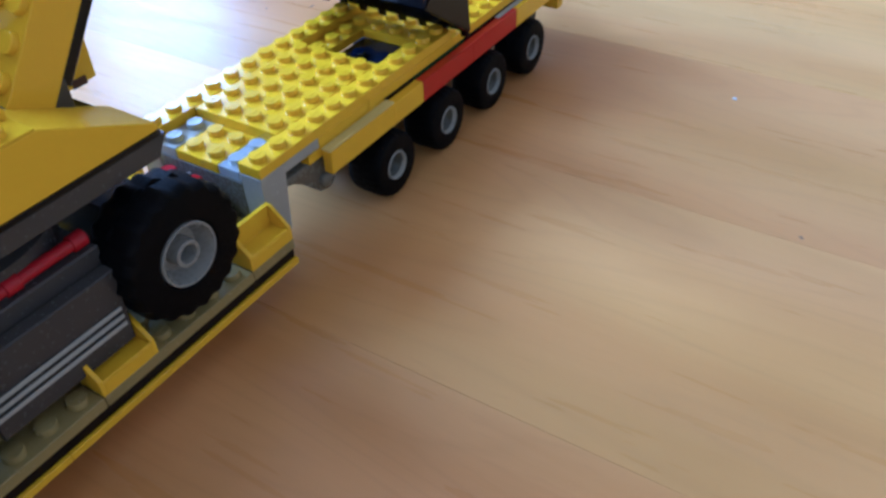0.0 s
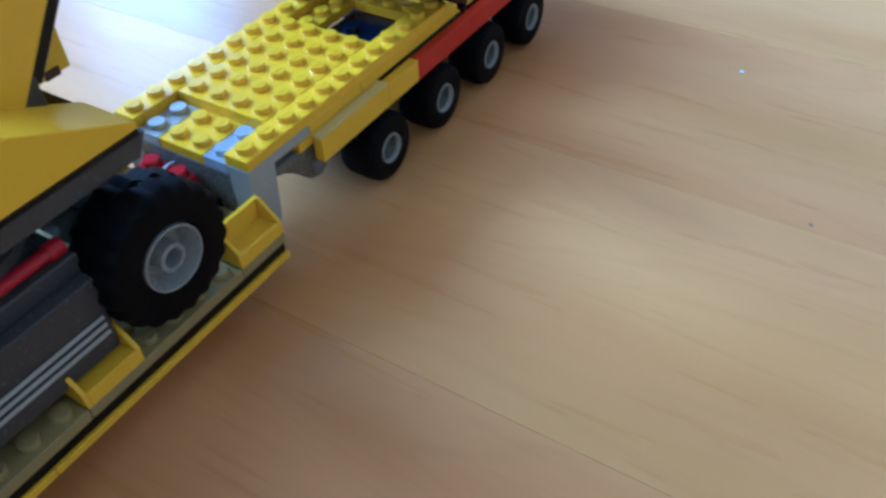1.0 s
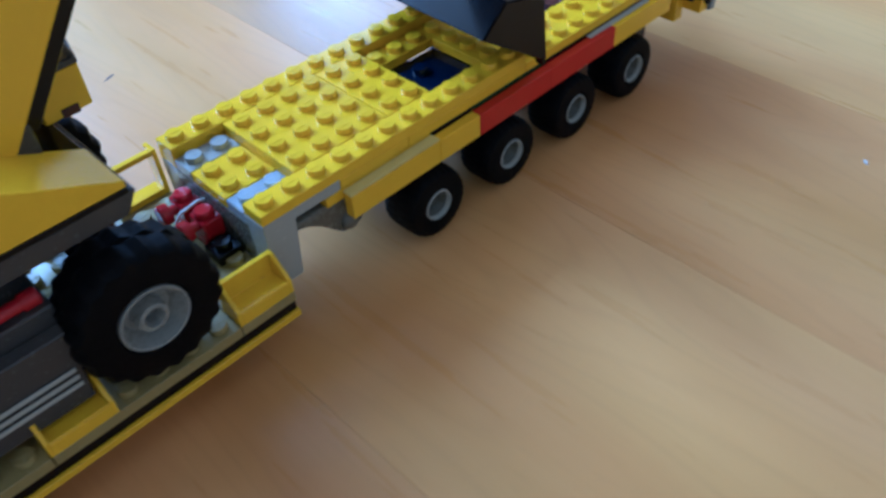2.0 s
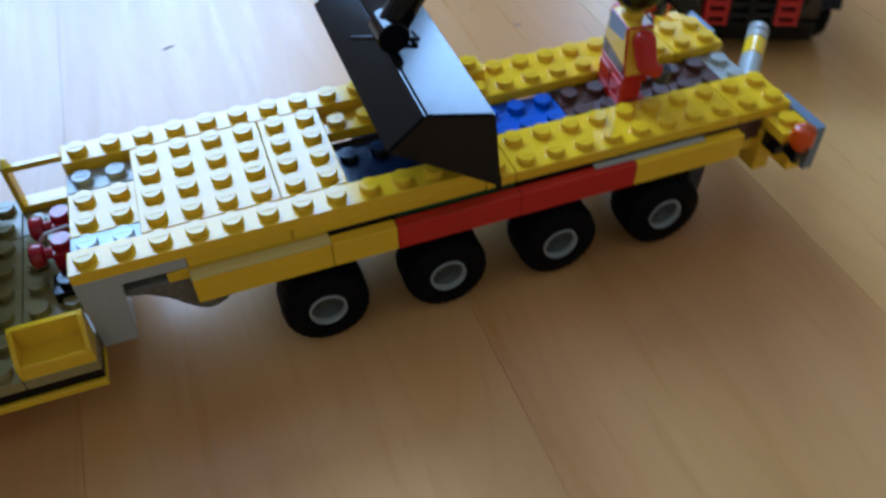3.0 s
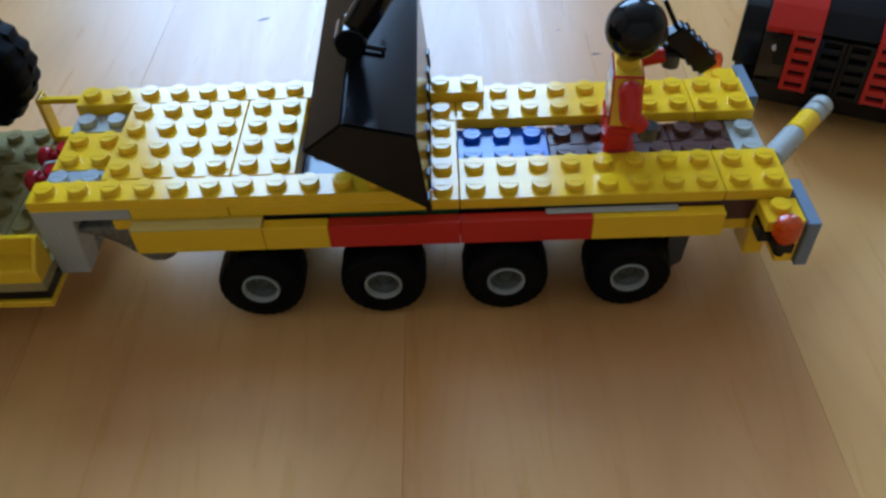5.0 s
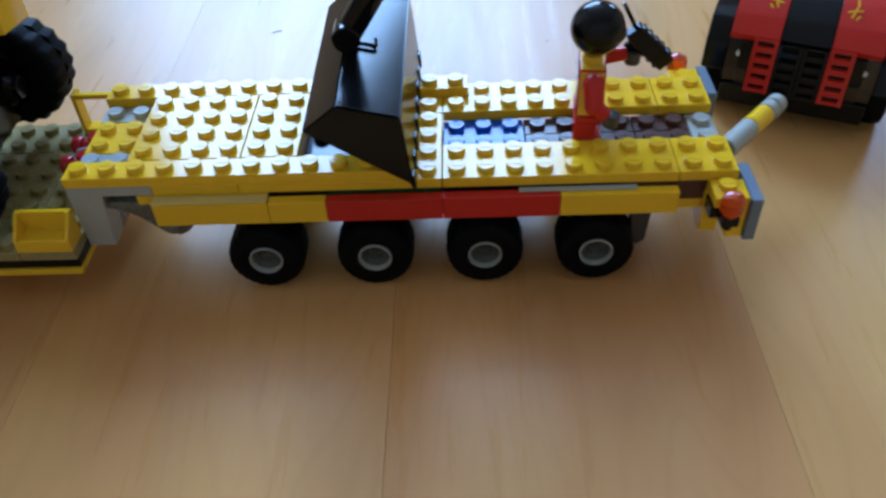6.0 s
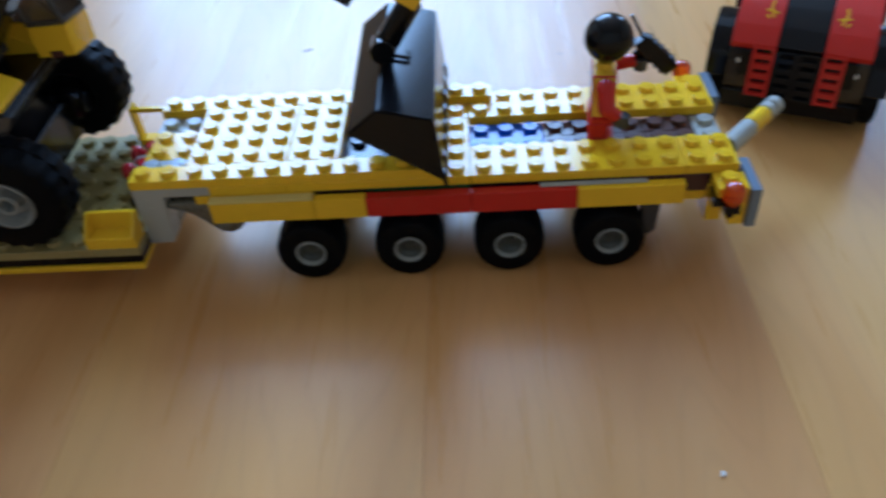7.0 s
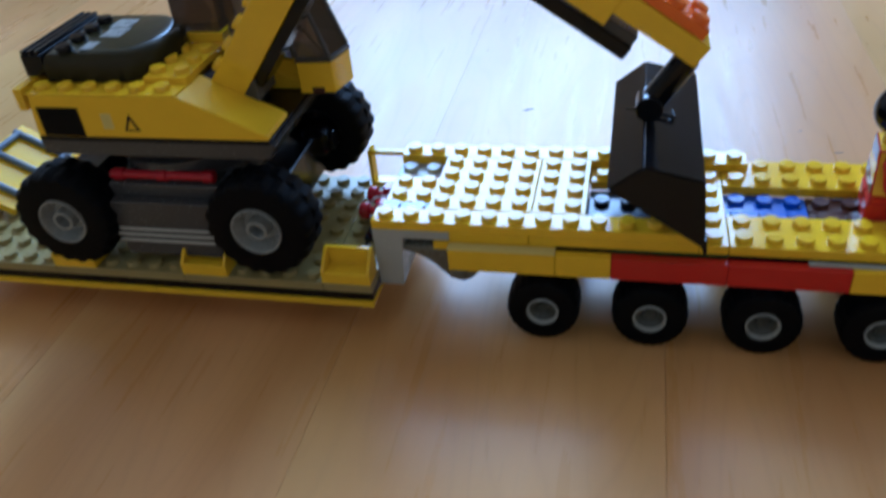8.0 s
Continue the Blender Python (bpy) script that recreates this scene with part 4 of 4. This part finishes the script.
    out1 = [s.bm.verts.new((x, yf, D + z + 0.16)) for x, z in prof]
    in0 = [s.bm.verts.new((x, yn + 0.16, D + z)) for x, z in inner]
    in1 = [s.bm.verts.new((x, yf - 0.16, D + z + 0.16)) for x, z in inner]
    for k in range(3):
        s.face([out0[k], out0[k + 1], out1[k + 1], out1[k]])
        s.face([in0[k + 1], in0[k], in1[k], in1[k + 1]])
    s.face(out0[::-1]); s.face(out1); s.face(in0); s.face(in1[::-1])
    for k in (0, 3):
        s.face([out0[k], out1[k], in1[k], in0[k]] if k == 0 else [out1[k], out0[k], in0[k], in1[k]])
    s.face([out0[0], in0[0], in0[3], out0[3]])
    s.face([out1[3], in1[3], in1[0], out1[0]])
    bmesh.ops.recalc_face_normals(s.bm, faces=s.bm.faces[:])
    es = [e for e in s.bm.edges if e.calc_length() > 1.0]
    bmesh.ops.bevel(s.bm, geom=es, offset=0.05, segments=2, affect="EDGES", clamp_overlap=True)
    # ribs moulded on the shell
    s.rod((7.40, 3.3, D + 2.24), (7.98, 2.3, D + 2.68), 0.05, 8)
    s.rod((8.1, 2.2, D + 2.66), (8.75, 2.2, D + 2.50), 0.06, 8)
    s.rod((8.75, 2.2, D + 2.50), (8.7, 2.55, D + 2.54), 0.05, 8)
    bucket = part("bucket", s, BLACK, digger, "glossy black wide bucket resting on the deck")
    for k in range(8):
        y = yn + 0.25 + k * (yf - yn - 0.5) / 7
        z = D + 0.02 + 0.16 * k / 7
        t = Shape().prism([(9.50, z + 0.25), (9.72, z + 0.25), (9.75, z - 0.22), (9.66, z - 0.22)], "y", y - 0.15, y + 0.15, 0.02)
        part("tooth", t, BLACK, bucket)


excavator()

# ---- figure standing in the channel ----


def figure():
    z, x, y = DECK - 0.64, 18.3 * S, 3.0 * S
    s = Shape()
    s.slot = 0   # legs and sleeves
    for d in (-1, 1):
        s.box(x - 0.46, x + 0.34, y + d * 0.4 - 0.37, y + d * 0.4 + 0.37, z, z + 0.32, 0.04)
        s.box(x - 0.46, x + 0.14, y + d * 0.4 - 0.37, y + d * 0.4 + 0.37, z + 0.30, z + 0.86, 0.05)
    s.box(x - 0.42, x + 0.28, y - 0.77, y + 0.77, z + 0.83, z + 1.06, 0.05)
    s.slot = 1   # torso
    s.prism([(y - 0.77, z + 1.06), (y + 0.77, z + 1.06), (y + 0.58, z + 2.40), (y - 0.58, z + 2.40)], "x", x - 0.42, x + 0.32, 0.05)
    s.rod((x - 0.06, y, z + 2.38), (x - 0.06, y, z + 2.62), 0.28, 14)
    s.slot = 0
    for d in (-1, 1):
        a, b = (x + 0.0, y + d * 0.76, z + 2.08), (x + 0.06, y + d * 1.0, z + (1.55 if d < 0 else 1.9))
        s.ball(a, 0.31, 0.29, 0.31, 14)
        s.rod(a, b, 0.30, 14, 0.27)
        c = (x + 0.40, y - 1.0, z + 1.28) if d < 0 else (x + 0.95, y + 0.80, z + 2.2)
        s.ball(b, 0.27, 0.27, 0.27, 14)
        s.rod(b, c, 0.25, 12, 0.2)
        s.slot = 2   # clasps
        s.lathe((c[0] + 0.14, c[1], c[2] - 0.08), "z", [(0.15, -0.24), (0.22, -0.22), (0.22, 0.14), (0.15, 0.16)], 12)
        s.slot = 0
    s.slot = 3   # helmet
    s.ball((x - 0.0, y, z + 3.36), 0.73, 0.72, 0.72, 28, z0=-0.92)
    s.slot = 4   # visor
    s.ball((x + 0.25, y, z + 3.26), 0.53, 0.52, 0.38, 20)
    # printed back: grey shoulder patch over a slanting dull red belt
    s.slot = 5
    s.prism([(y - 0.45, z + 2.0), (y + 0.55, z + 1.85), (y + 0.5, z + 2.4), (y - 0.5, z + 2.4)], "x", x - 0.432, x - 0.418, 0.003)
    s.slot = 6
    s.prism([(y - 0.72, z + 1.1), (y + 0.72, z + 1.1), (y + 0.68, z + 1.5), (y - 0.7, z + 1.36)], "x", x - 0.432, x - 0.418, 0.003)
    bmesh.ops.rotate(s.bm, verts=s.bm.verts[:], cent=Vector((x, y, 0)), matrix=Matrix.Rotation(radians(-7), 3, "Z"))
    ob = new("toy_figure", s.mesh("toy_figure", [RED, SKIN, DGREY, BLACK, SMOKE, BGREY, BROWN]))
    return tagged(ob, "small red and yellow toy figure with a shiny black helmet", "toy figure")


def hand_tool():
    z, x, y = DECK - 0.64, 18.3 * S, 3.0 * S
    t = thing("toy_radio", (x + 0.95, y + 0.9, z + 1.9), "black toy radio with a thin aerial held up by the figure", "toy radio")
    m = Matrix.Translation((16.22, 3.0, DECK + 1.78)) @ Matrix.Rotation(radians(135), 4, "Y")
    s = Shape().prism([(-0.26, -0.72), (0.22, -0.78), (0.28, -0.3), (0.24, 0.75), (-0.24, 0.78), (-0.3, 0.2)], "y", -0.2, 0.2, 0.04, m)
    for k in range(5):
        s.box(-0.33, 0.31, -0.17, 0.17, -0.58 + 0.26 * k, -0.46 + 0.26 * k, 0.03, m)
    part("case", s, BLACK, t)
    part("grip", Shape().rod((x + 1.0, y + 0.8, z + 2.28), m @ Vector((-0.1, 0, -0.2)), 0.16, 12), BLACK, t)
    part("aerial", Shape().rod(m @ Vector((-0.1, 0, -0.7)), (15.38, 3.0, DECK + 3.1), 0.06, 8), BLACK, t)


figure()
hand_tool()
s = Shape().prism([(16.33, -8.28), (16.45, -8.24), (16.47, -8.12), (16.38, -8.10)], "z", 0.0, 0.06, 0.01)
tagged(new("crumb", s.mesh("crumb", WHITE)), "tiny pale crumb lying on the floor", "crumb")

SCUFF = plaster("floor_scuff", (0.16, 0.11, 0.08))
for x, y, w, d, turn in ((2.9, 15.2, 0.55, 0.14, 20), (15.8, 11.8, 0.42, 0.09, 5), (9.2, -12.3, 0.17, 0.10, 60), (14.6, 13.6, 0.22, 0.07, 30)):
    m = Matrix.Translation((x, y, 0.002)) @ Matrix.Rotation(radians(turn), 4, "Z")
    ragged = [(w * (0.5 + 0.16 * math.sin(3 * k + x)) * math.cos(k * math.pi / 6), d * (0.5 + 0.2 * math.cos(5 * k + y)) * math.sin(k * math.pi / 6)) for k in range(12)]
    mark = new("scuff", Shape().prism(ragged, "z", 0, 0.002, 0, m).mesh("scuff", SCUFF))
    mark.parent = floor
    tagged(mark, "small dark scuff on the varnish")

# ---- floor strips, last ----


def strips():
    w, length, x_first = 9.9, 96.0, 8.9
    tones = {-3: (0.75, 0.6), -2: (0.70, 0.3), -1: (0.94, 0.45), 0: (0.74, 0.3), 1: (1.0, 0.9), 2: (0.8, 0.6)}
    x0, x1, y0, y1, h = ROOM
    rng = random.Random(5)
    cut = {}

    def plank(width, run):
        key = (round(width, 2), round(run, 2))
        if key not in cut:
            cut[key] = Shape().box(0.003, width - 0.003, 0.003, run - 0.003, -0.34, 0, 0.007).mesh("plank", FLOORWOOD)
        return cut[key]
    for k in range(math.floor((x0 - x_first) / w), math.ceil((x1 - x_first) / w)):
        a, b = max(x0, x_first + k * w), min(x1, x_first + k * w + w)
        if b - a < 0.5:
            continue
        y = y0 - length + (70 + 5 * (k % 3) if k in tones else (k % 3) * length / 3 - rng.uniform(0, 6))
        while y < y1:
            c, d = max(y, y0), min(y + length, y1)
            if d - c > 0.5:
                ob = new("plank", plank(b - a, d - c))
                ob.parent = floor
                ob.location = Vector((a, c, 0)) * CM
                tone = tones[k] if k in tones and c < 0 else (rng.random(), rng.random())
                ob.color = (*tone, 0.5, 1)
            y += length


strips()
